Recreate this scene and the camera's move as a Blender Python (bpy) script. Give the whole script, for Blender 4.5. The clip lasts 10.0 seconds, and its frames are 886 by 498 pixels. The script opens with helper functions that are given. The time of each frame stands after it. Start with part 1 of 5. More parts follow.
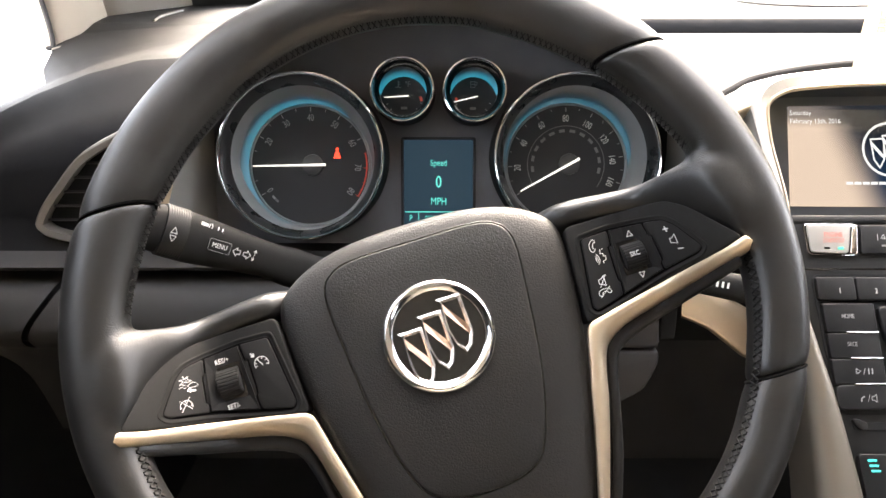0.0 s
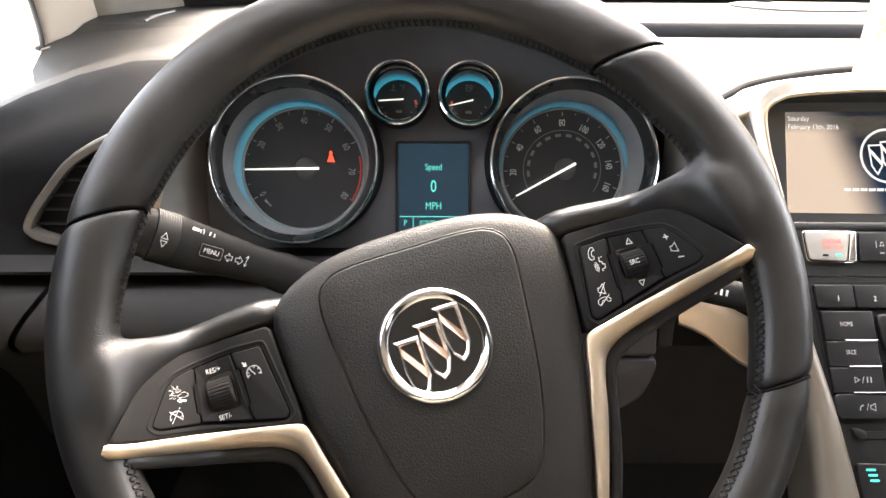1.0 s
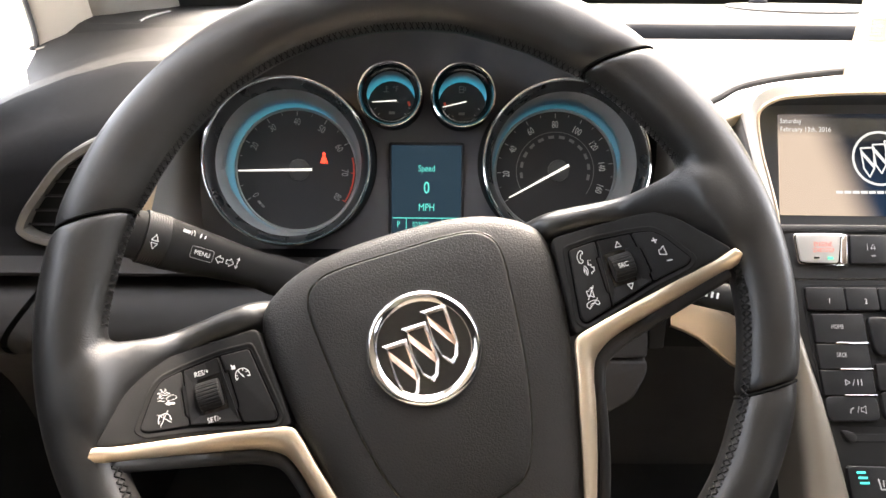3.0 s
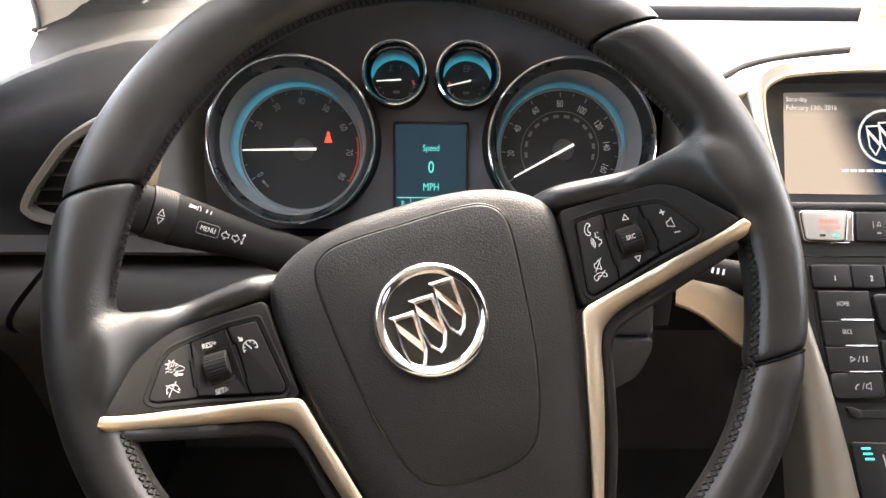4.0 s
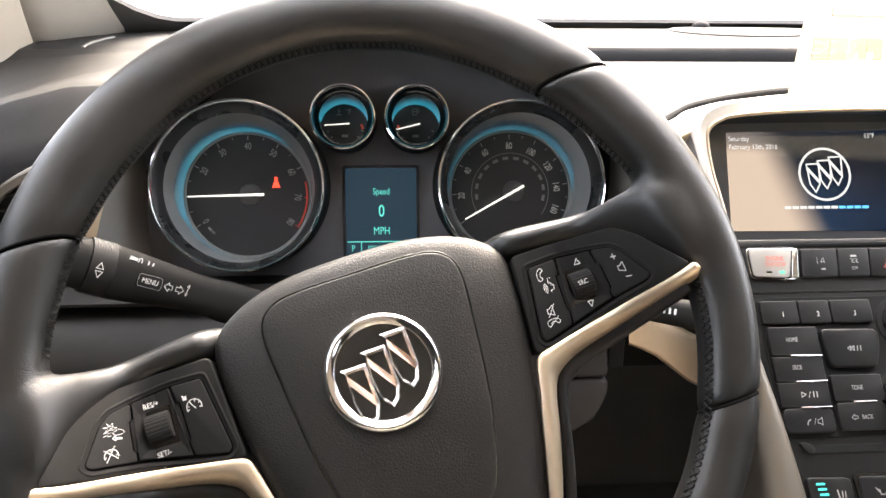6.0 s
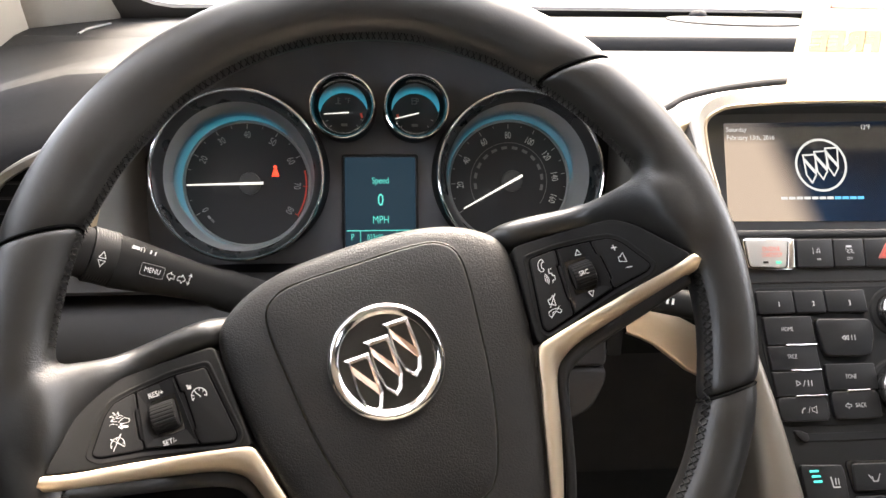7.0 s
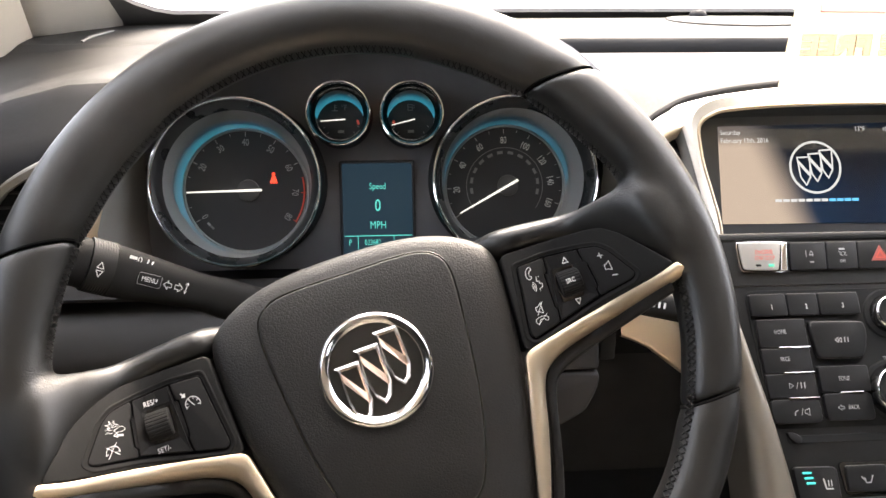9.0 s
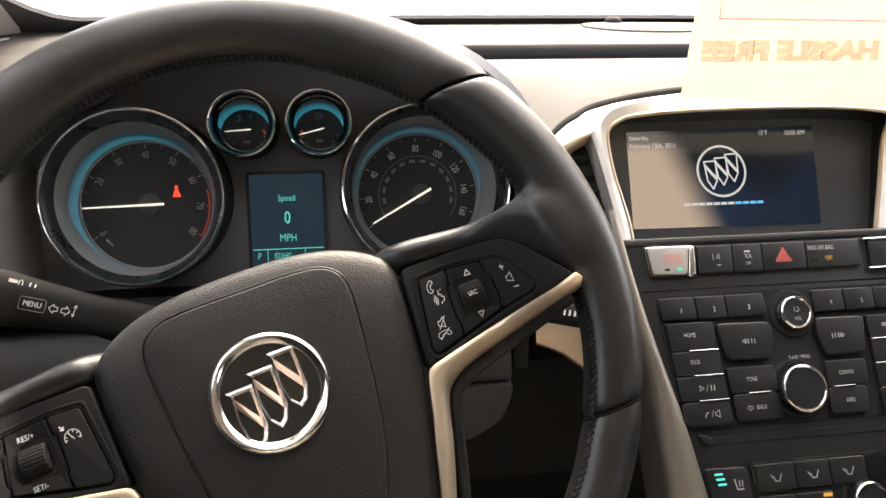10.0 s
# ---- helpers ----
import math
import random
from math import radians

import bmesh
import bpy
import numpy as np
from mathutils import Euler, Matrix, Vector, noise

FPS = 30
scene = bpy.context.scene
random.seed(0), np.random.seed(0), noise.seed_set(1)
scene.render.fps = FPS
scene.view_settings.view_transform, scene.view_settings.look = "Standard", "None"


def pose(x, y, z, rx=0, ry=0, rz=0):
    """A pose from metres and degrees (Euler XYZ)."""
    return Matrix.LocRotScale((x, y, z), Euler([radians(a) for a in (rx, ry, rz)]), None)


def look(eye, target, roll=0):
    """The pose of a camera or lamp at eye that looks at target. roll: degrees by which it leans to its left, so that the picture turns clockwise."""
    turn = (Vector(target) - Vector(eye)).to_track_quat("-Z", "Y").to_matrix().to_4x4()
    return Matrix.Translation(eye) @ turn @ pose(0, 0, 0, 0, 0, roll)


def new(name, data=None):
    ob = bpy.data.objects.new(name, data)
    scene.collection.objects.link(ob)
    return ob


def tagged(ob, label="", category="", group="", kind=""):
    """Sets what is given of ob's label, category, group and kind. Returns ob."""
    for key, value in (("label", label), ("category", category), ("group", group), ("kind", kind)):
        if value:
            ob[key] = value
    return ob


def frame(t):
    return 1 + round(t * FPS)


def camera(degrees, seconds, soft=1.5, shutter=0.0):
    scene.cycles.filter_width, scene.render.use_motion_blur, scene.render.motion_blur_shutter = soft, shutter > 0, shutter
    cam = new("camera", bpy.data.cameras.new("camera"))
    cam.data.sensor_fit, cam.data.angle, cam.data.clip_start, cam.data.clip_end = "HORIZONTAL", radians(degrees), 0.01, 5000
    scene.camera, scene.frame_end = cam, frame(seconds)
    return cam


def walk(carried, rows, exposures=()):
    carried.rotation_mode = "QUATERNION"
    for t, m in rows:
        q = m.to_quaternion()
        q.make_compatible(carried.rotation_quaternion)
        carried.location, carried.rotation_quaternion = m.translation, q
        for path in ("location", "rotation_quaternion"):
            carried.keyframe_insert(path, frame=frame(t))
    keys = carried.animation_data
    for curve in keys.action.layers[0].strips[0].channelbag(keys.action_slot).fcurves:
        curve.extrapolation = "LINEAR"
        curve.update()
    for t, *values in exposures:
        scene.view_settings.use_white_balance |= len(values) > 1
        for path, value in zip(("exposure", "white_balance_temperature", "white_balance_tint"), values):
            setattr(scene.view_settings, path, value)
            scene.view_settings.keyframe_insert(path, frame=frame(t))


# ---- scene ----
cam = camera(60.0, 10.0)
# seconds, eye x y z, yaw (to the left), pitch (up), roll
ROWS = [
    (0.0, 0.0000, 0.0000, 1.1000, -0.00, -20.00, 0.00),
    (0.5, -0.0009, 0.0063, 1.0992, -0.67, -19.60, 0.31),
    (1.0, -0.0027, 0.0084, 1.1001, -0.66, -19.86, 0.42),
    (1.5, -0.0024, 0.0087, 1.0992, -0.90, -20.62, 0.75),
    (2.0, -0.0007, 0.0090, 1.1000, -1.36, -20.54, 0.82),
    (3.5, 0.0032, 0.0081, 1.1027, -0.53, -19.77, 0.47),
    (4.0, -0.0010, 0.0057, 1.0927, -0.72, -20.61, 0.53),
    (4.5, -0.0051, 0.0098, 1.0880, -2.35, -19.12, 1.70),
    (5.0, -0.0001, 0.0075, 1.0900, -2.52, -18.48, 1.00),
    (5.5, 0.0020, 0.0148, 1.0936, -3.69, -17.80, 0.36),
    (7.0, -0.0044, 0.0126, 1.0996, -4.90, -18.89, 0.82),
    (7.5, -0.0057, 0.0109, 1.1001, -4.49, -19.84, 0.76),
    (8.0, -0.0068, 0.0113, 1.1019, -3.57, -20.49, 0.57),
    (8.5, -0.0038, 0.0069, 1.1063, -3.55, -19.64, 0.50),
    (9.0, 0.0070, 0.0074, 1.1081, -4.10, -19.11, 0.11),
    (9.5, 0.0184, 0.0105, 1.1097, -6.58, -18.60, 0.41),
    (10.0, 0.0290, 0.0184, 1.1082, -9.04, -18.68, 0.29),
]


def aim(x, y, z, yaw, pitch, roll):
    a, b = radians(yaw), radians(pitch)
    ahead = Vector((-math.sin(a) * math.cos(b), math.cos(a) * math.cos(b), math.sin(b)))
    return look((x, y, z), Vector((x, y, z)) + ahead, roll)


walk(cam, [(t, aim(*r)) for t, *r in ROWS], exposures=[(0.0, 3.54, 7100, 10), (5.5, 3.48, 7100, 10), (8.0, 3.31, 7100, 10), (8.5, 3.30, 7100, 10), (9.0, 3.20, 7100, 10), (9.5, 3.20, 7100, 10), (10.0, 2.78, 7400, 10)])

# ---- world, sun, exposure ----
world = bpy.data.worlds.new("sky")
scene.world = world
world.use_nodes = True
wn = world.node_tree.nodes
sky = wn.new("ShaderNodeTexSky")
sky.sky_type = "NISHITA"
sky.sun_disc = False
sky.sun_elevation, sky.sun_rotation = radians(51), radians(30)
sky.air_density, sky.dust_density, sky.ozone_density = 0.7, 5.0, 0.6
wn["Background"].inputs["Strength"].default_value = 0.15
haze = wn.new("ShaderNodeMix")
haze.data_type, haze.blend_type = "RGBA", "ADD"
haze.inputs["Factor"].default_value = 1.0
haze.inputs["B"].default_value = (3.25, 3.33, 3.45, 1)
world.node_tree.links.new(sky.outputs["Color"], haze.inputs["A"])
world.node_tree.links.new(haze.outputs["Result"], wn["Background"].inputs["Color"])

sun = new("sun", bpy.data.lights.new("sun", "SUN"))
sun.data.energy, sun.data.angle, sun.data.color = 0.9, radians(34), (1.0, 0.95, 0.88)
SUN_FROM = Vector((0.06, 0.62, 0.78))
sun.matrix_basis = look(SUN_FROM * 10, (0, 0, 0))


# ---- materials ----
def material(name, color, rough=0.5, metal=0.0, bump=0.0, grain=900.0, kind="noise", vary=0.12, blotch=14.0,
             coat=0.0, rough_vary=0.08, spec=0.5, crease=0.0):
    """A surface with colour and gloss that vary at two scales, and a fine relief of grain cells or noise."""
    m = bpy.data.materials.new(name)
    m.use_nodes = True
    nt = m.node_tree
    p = nt.nodes["Principled BSDF"]
    p.inputs["Metallic"].default_value = metal
    p.inputs["Specular IOR Level"].default_value = spec
    p.inputs["Coat Weight"].default_value = coat
    p.inputs["Coat Roughness"].default_value = 0.06
    at = nt.nodes.new("ShaderNodeTexCoord")
    big = nt.nodes.new("ShaderNodeTexNoise")
    big.inputs["Scale"].default_value = blotch
    big.inputs["Detail"].default_value = 5
    small = nt.nodes.new("ShaderNodeTexNoise")
    small.inputs["Scale"].default_value = grain
    small.inputs["Detail"].default_value = 2
    for n in (big, small):
        nt.links.new(at.outputs["Object"], n.inputs["Vector"])
    both = nt.nodes.new("ShaderNodeMath")
    both.operation = "MULTIPLY_ADD"
    both.inputs[1].default_value = 0.35
    nt.links.new(small.outputs["Fac"], both.inputs[0])
    nt.links.new(big.outputs["Fac"], both.inputs[2])
    ramp = nt.nodes.new("ShaderNodeMapRange")
    ramp.inputs["From Min"].default_value, ramp.inputs["From Max"].default_value = 0.35, 1.0
    ramp.inputs["To Min"].default_value, ramp.inputs["To Max"].default_value = 1 - vary, 1 + vary
    nt.links.new(both.outputs[0], ramp.inputs["Value"])
    tint = nt.nodes.new("ShaderNodeMix")
    tint.data_type, tint.blend_type = "RGBA", "MULTIPLY"
    tint.inputs["Factor"].default_value = 1.0
    tint.inputs["A"].default_value = (*color, 1)
    nt.links.new(ramp.outputs[0], tint.inputs["B"])
    nt.links.new(tint.outputs["Result"], p.inputs["Base Color"])
    gloss = nt.nodes.new("ShaderNodeMapRange")
    gloss.inputs["From Min"].default_value, gloss.inputs["From Max"].default_value = 0.3, 0.7
    gloss.inputs["To Min"].default_value = max(0.02, rough - rough_vary)
    gloss.inputs["To Max"].default_value = min(1.0, rough + rough_vary)
    nt.links.new(big.outputs["Fac"], gloss.inputs["Value"])
    nt.links.new(gloss.outputs[0], p.inputs["Roughness"])
    if bump:
        b = nt.nodes.new("ShaderNodeBump")
        b.inputs["Strength"].default_value = bump
        b.inputs["Distance"].default_value = 0.0004
        if kind == "cells":
            warp = nt.nodes.new("ShaderNodeTexNoise")
            warp.inputs["Scale"].default_value = grain * 0.6
            nt.links.new(at.outputs["Object"], warp.inputs["Vector"])
            add = nt.nodes.new("ShaderNodeMix")
            add.data_type, add.blend_type = "RGBA", "LINEAR_LIGHT"
            add.inputs["Factor"].default_value = 0.0012
            nt.links.new(at.outputs["Object"], add.inputs["A"])
            nt.links.new(warp.outputs["Color"], add.inputs["B"])
            v = nt.nodes.new("ShaderNodeTexVoronoi")
            v.feature = "DISTANCE_TO_EDGE"
            v.inputs["Scale"].default_value = grain
            nt.links.new(add.outputs["Result"], v.inputs["Vector"])
            clampv = nt.nodes.new("ShaderNodeMapRange")
            clampv.inputs["From Max"].default_value = 0.22
            nt.links.new(v.outputs["Distance"], clampv.inputs["Value"])
            nt.links.new(clampv.outputs[0], b.inputs["Height"])
        else:
            nt.links.new(small.outputs["Fac"], b.inputs["Height"])
        if crease:
            # slack wrinkles of the skin, wider than the grain
            fold_n = nt.nodes.new("ShaderNodeTexNoise")
            fold_n.inputs["Scale"].default_value, fold_n.inputs["Detail"].default_value, fold_n.inputs["Distortion"].default_value = 95, 4, 1.4
            b2 = nt.nodes.new("ShaderNodeBump")
            b2.inputs["Strength"].default_value, b2.inputs["Distance"].default_value = crease, 0.0012
            nt.links.new(at.outputs["Object"], fold_n.inputs["Vector"])
            nt.links.new(fold_n.outputs["Fac"], b2.inputs["Height"])
            nt.links.new(b2.outputs["Normal"], b.inputs["Normal"])
        nt.links.new(b.outputs["Normal"], p.inputs["Normal"])
    return m


def glow(name, color, strength, base=(0.01, 0.01, 0.01)):
    """A lit sign, lamp or display."""
    m = bpy.data.materials.new(name)
    m.use_nodes = True
    p = m.node_tree.nodes["Principled BSDF"]
    p.inputs["Base Color"].default_value = (*base, 1)
    p.inputs["Emission Color"].default_value = (*color, 1)
    p.inputs["Emission Strength"].default_value = strength
    p.inputs["Roughness"].default_value = 0.4
    return m


def halo_light(name, cx, cy, r0, r1, color, strength):
    """A light ring that fades away from radius r0 to r1 (millimetres)."""
    m = glow(name, color, strength, (0.17, 0.18, 0.19))
    nt = m.node_tree
    at = nt.nodes.new("ShaderNodeTexCoord")
    flat = nt.nodes.new("ShaderNodeVectorMath")
    flat.operation = "MULTIPLY_ADD"
    flat.inputs[1].default_value, flat.inputs[2].default_value = (1, 1, 0), (-0.001 * cx, -0.001 * cy, 0)
    far = nt.nodes.new("ShaderNodeVectorMath")
    far.operation = "LENGTH"
    fade = nt.nodes.new("ShaderNodeMapRange")
    fade.interpolation_type = "SMOOTHSTEP"
    fade.inputs["From Min"].default_value, fade.inputs["From Max"].default_value = 0.001 * r0, 0.001 * r1
    fade.inputs["To Min"].default_value, fade.inputs["To Max"].default_value = strength, 0.0
    nt.links.new(at.outputs["Object"], flat.inputs[0])
    nt.links.new(flat.outputs[0], far.inputs[0])
    nt.links.new(far.outputs["Value"], fade.inputs["Value"])
    nt.links.new(fade.outputs[0], m.node_tree.nodes["Principled BSDF"].inputs["Emission Strength"])
    return m


def glass(name, tint=(1, 1, 1), gloss=0.6):
    """A thin pane: see-through, with a glossy film stronger at a slant."""
    m = bpy.data.materials.new(name)
    m.use_nodes = True
    nt = m.node_tree
    nt.nodes.remove(nt.nodes["Principled BSDF"])
    out = nt.nodes["Material Output"]
    clear = nt.nodes.new("ShaderNodeBsdfTransparent")
    clear.inputs["Color"].default_value = (*tint, 1)
    shine = nt.nodes.new("ShaderNodeBsdfGlossy")
    shine.inputs["Roughness"].default_value = 0.02
    fres = nt.nodes.new("ShaderNodeFresnel")
    fres.inputs["IOR"].default_value = 1.45
    mix = nt.nodes.new("ShaderNodeMixShader")
    film = nt.nodes.new("ShaderNodeMath")
    film.operation = "MULTIPLY"
    film.inputs[1].default_value = gloss
    nt.links.new(fres.outputs[0], film.inputs[0])
    nt.links.new(film.outputs[0], mix.inputs[0])
    nt.links.new(clear.outputs[0], mix.inputs[1])
    nt.links.new(shine.outputs[0], mix.inputs[2])
    nt.links.new(mix.outputs[0], out.inputs["Surface"])
    return m


LEATHER = material("black_leather", (0.0090, 0.0088, 0.0086), 0.39, bump=0.06, grain=800, kind="cells", vary=0.2, blotch=30, spec=0.5, rough_vary=0.06, crease=0.09)


def worn_hide(m):
    """Adds wrinkles where the hide bends from the rim into a spoke."""
    nt = m.node_tree
    p = nt.nodes["Principled BSDF"]
    first = p.inputs["Normal"].links[0].from_socket
    at = nt.nodes.new("ShaderNodeTexCoord")
    xyz = nt.nodes.new("ShaderNodeSeparateXYZ")
    nt.links.new(at.outputs["Object"], xyz.inputs[0])

    def calc(op, a, b=None):
        n = nt.nodes.new("ShaderNodeMath")
        n.operation = op
        for k, v in enumerate((a, b)):
            if v is None:
                continue
            if isinstance(v, (int, float)):
                n.inputs[k].default_value = v
            else:
                nt.links.new(v, n.inputs[k])
        return n.outputs[0]

    def fade(v, near, far, top):
        n = nt.nodes.new("ShaderNodeMapRange")
        n.interpolation_type = "SMOOTHSTEP"
        n.inputs["From Min"].default_value, n.inputs["From Max"].default_value = near, far
        n.inputs["To Min"].default_value, n.inputs["To Max"].default_value = top, 0.0
        nt.links.new(v, n.inputs["Value"])
        return n.outputs[0]

    def relief(height, strength, depth, under):
        b = nt.nodes.new("ShaderNodeBump")
        b.inputs["Distance"].default_value = depth
        nt.links.new(strength, b.inputs["Strength"])
        nt.links.new(height, b.inputs["Height"])
        nt.links.new(under, b.inputs["Normal"])
        return b.outputs["Normal"]

    dx = calc("SUBTRACT", calc("ABSOLUTE", xyz.outputs["X"]), 0.146)
    dy = calc("SUBTRACT", xyz.outputs["Y"], 0.031)
    corner = calc("SQRT", calc("ADD", calc("MULTIPLY", dx, dx), calc("MULTIPLY", dy, dy)))
    crumple = nt.nodes.new("ShaderNodeTexNoise")
    crumple.inputs["Scale"].default_value, crumple.inputs["Detail"].default_value, crumple.inputs["Distortion"].default_value = 330, 3, 2.2
    nt.links.new(at.outputs["Object"], crumple.inputs["Vector"])
    wrinkled = relief(crumple.outputs["Fac"], fade(corner, 0.003, 0.018, 0.4), 0.0011, first)
    nt.links.new(wrinkled, p.inputs["Normal"])
    return m


worn_hide(LEATHER)
PAD = material("grained_vinyl", (0.0090, 0.0080, 0.0073), 0.5, bump=0.3, grain=580, kind="cells", vary=0.15, blotch=25, spec=0.4)
PLASTIC = material("satin_black_plastic", (0.014, 0.0137, 0.0133), 0.62, bump=0.15, grain=2600, vary=0.15, blotch=40, spec=0.1)
BUTTON = material("soft_touch_button", (0.0145, 0.0142, 0.0142), 0.65, bump=0.1, grain=3000, vary=0.12, blotch=60, spec=0.12)
# plain black plastic; also stands for shade in the footwell
SHADOWED = material("dull_black_plastic_and_shade", (0.015, 0.015, 0.015), 0.8, bump=0.1, grain=2600, vary=0.2, blotch=40, spec=0.12)
GLOSSBLACK = material("gloss_black_plastic", (0.011, 0.011, 0.011), 0.12, vary=0.1, rough_vary=0.04, coat=0.4)
DASHDARK = material("dark_dash_skin", (0.011, 0.011, 0.012), 0.66, bump=0.4, grain=800, kind="cells", vary=0.12, blotch=9, spec=0.14)
# DASHDARK toned lighter, for the light on the shelf and knee panel
KNEESKIN = material("dark_grey_knee_skin", (0.029, 0.0276, 0.0269), 0.6, bump=0.35, grain=800, kind="cells", vary=0.12, blotch=9, spec=0.35)
# base lifted and cooled to carry the glare that veils the hood
HOODSKIN = material("haze_lifted_hood_skin", (0.20, 0.205, 0.22), 0.7, bump=0.3, grain=800, kind="cells", vary=0.12, blotch=9)
GAPBLACK = material("black_gap", (0.002, 0.002, 0.002), 0.8, vary=0.1, spec=0.05)
MOULDING = material("satin_black_moulding", (0.012, 0.012, 0.012), 0.36, vary=0.1, blotch=30, spec=0.4)
LIPGREY = material("black_gauge_lip", (0.014, 0.014, 0.0145), 0.3, bump=0.05, grain=2600, vary=0.1, blotch=30)
SHROUDGREY = material("grey_column_plastic", (0.034, 0.034, 0.036), 0.6, bump=0.15, grain=2600, vary=0.15, blotch=40, spec=0.2)
# base colour lifted likewise for the veil over the cluster
PANELGREY = material("haze_lifted_cluster_panel", (0.145, 0.149, 0.16), 0.5, bump=0.1, grain=2600, vary=0.12, blotch=30)
# paler than the dash, so the lip's highlight is partly in its colour
SATINLIP = material("highlight_toned_plastic", (0.12, 0.113, 0.105), 0.3, bump=0.05, grain=2000, vary=0.08, blotch=20, spec=0.5)
# taupe, and toned above DASHDARK to carry the daylight on the top
DASHTOP = material("taupe_dash_pad", (0.043, 0.0405, 0.0377), 0.62, bump=0.4, grain=800, kind="cells", vary=0.1, blotch=8, spec=0.2)
GREYTRIM = material("grey_side_trim", (0.2, 0.195, 0.185), 0.5, bump=0.2, grain=1500, vary=0.1, blotch=20)
VENTFRAME = material("matte_silver_paint", (0.17, 0.16, 0.145), 0.45, metal=0.4, vary=0.06, blotch=20)
SILVER = material("champagne_satin_metal", (0.61, 0.50, 0.365), 0.40, metal=0.8, bump=0.04, grain=4000, vary=0.06, blotch=16)
ARCHPAINT = material("light_silver_paint", (0.72, 0.695, 0.65), 0.40, metal=0.3, bump=0.03, grain=4000, vary=0.05, blotch=16)
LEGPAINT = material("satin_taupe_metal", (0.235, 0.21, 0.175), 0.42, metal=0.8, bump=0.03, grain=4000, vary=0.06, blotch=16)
BRIGHT = material("polished_silver", (0.86, 0.85, 0.83), 0.2, metal=0.9, vary=0.04)
CHROME = material("chrome", (0.82, 0.82, 0.82), 0.07, metal=1.0, vary=0.03, rough_vary=0.03)
RINGCHROME = material("soft_chrome", (0.76, 0.76, 0.76), 0.09, metal=1.0, vary=0.04, rough_vary=0.04)
# chrome with the warm cabin's reflection put into its colour
WARMREFLECT = material("chrome_with_copper_reflection", (0.60, 0.40, 0.28), 0.18, metal=1.0, vary=0.03, rough_vary=0.03)
LIPHUB = material("grey_needle_hub", (0.06, 0.06, 0.06), 0.5, vary=0.1)
FACE = material("dial_black", (0.023, 0.023, 0.025), 0.55, bump=0.05, grain=3000, vary=0.1)
CONE = material("grey_gauge_cone", (0.25, 0.26, 0.265), 0.4, vary=0.06, blotch=30)
LINER = material("beige_headliner_cloth", (0.42, 0.37, 0.31), 0.9, bump=0.4, grain=1200, vary=0.1, blotch=12)
BEIGE = material("beige_trim_cloth", (0.52, 0.46, 0.38), 0.8, bump=0.4, grain=1200, vary=0.1, blotch=12)
CARPET = material("black_carpet", (0.05, 0.048, 0.048), 0.95, bump=1.0, grain=900, vary=0.3)
PAPER = material("cream_paper", (0.40, 0.35, 0.24), 0.7, bump=0.05, grain=900, vary=0.03)
PAPERINK = material("faded_salmon_ink", (0.60, 0.42, 0.30), 0.7, vary=0.1)
PAPERSHADE = material("grey_green_ink", (0.34, 0.32, 0.25), 0.7, vary=0.1)
PAPERLINE = material("pale_red_ink", (0.64, 0.36, 0.28), 0.7, vary=0.1)
for _m, _tone, _share in ((PAPER, (0.38, 0.33, 0.22), 0.55), (PAPERSHADE, (0.97, 0.97, 0.94), 0.99), (PAPERINK, (1.0, 0.52, 0.55), 0.97), (PAPERLINE, (0.80, 0.44, 0.58), 0.93)):
    _nt = _m.node_tree
    _thin = _nt.nodes.new("ShaderNodeBsdfTranslucent")
    _thin.inputs["Color"].default_value = (*_tone, 1)
    _mix = _nt.nodes.new("ShaderNodeMixShader")
    _mix.inputs[0].default_value = _share
    _nt.links.new(_nt.nodes["Principled BSDF"].outputs[0], _mix.inputs[1])
    _nt.links.new(_thin.outputs[0], _mix.inputs[2])
    _nt.links.new(_mix.outputs[0], _nt.nodes["Material Output"].inputs["Surface"])
INK = material("white_print", (0.75, 0.75, 0.73), 0.5, vary=0.05)
DIMINK = material("grey_print", (0.36, 0.36, 0.36), 0.5, vary=0.05)
FAINTINK = material("faint_grey_print", (0.2, 0.2, 0.2), 0.5, vary=0.05)
KNURL = material("worn_grey_plastic", (0.014, 0.0135, 0.013), 0.5, bump=0.2, grain=2600, vary=0.25, blotch=60, spec=0.25)
STACKKEY = material("satin_stack_key", (0.0085, 0.0085, 0.009), 0.45, bump=0.1, grain=3000, vary=0.12, blotch=60, spec=0.28)
STACKPANEL = material("satin_stack_panel", (0.010, 0.0098, 0.0096), 0.5, bump=0.15, grain=2600, vary=0.15, blotch=40, spec=0.27)
SCREENBEZEL = material("grey_screen_mask", (0.03, 0.031, 0.033), 0.36, vary=0.03, blotch=6, rough_vary=0.01)
STITCH = material("black_thread", (0.011, 0.011, 0.011), 0.75, vary=0.2, grain=3000, spec=0.15)
NEEDLE = glow("needle_white", (1.0, 0.98, 0.95), 0.12, (0.7, 0.7, 0.7))
TEAL = glow("teal_display", (0.10, 0.75, 0.68), 0.13)
LCD = glow("lcd_background", (0.028, 0.060, 0.094), 0.072, (0.006, 0.010, 0.012))
LCD.node_tree.nodes["Principled BSDF"].inputs["Specular IOR Level"].default_value = 0.2
RED = glow("red_lamp", (1.0, 0.06, 0.03), 0.25)
REDPRINT = glow("red_print", (0.75, 0.10, 0.06), 0.02, (0.5, 0.06, 0.04))
AMBER = glow("amber_lamp", (1.0, 0.45, 0.05), 0.13)
GREENLED = glow("green_led", (0.05, 0.9, 0.5), 0.2)
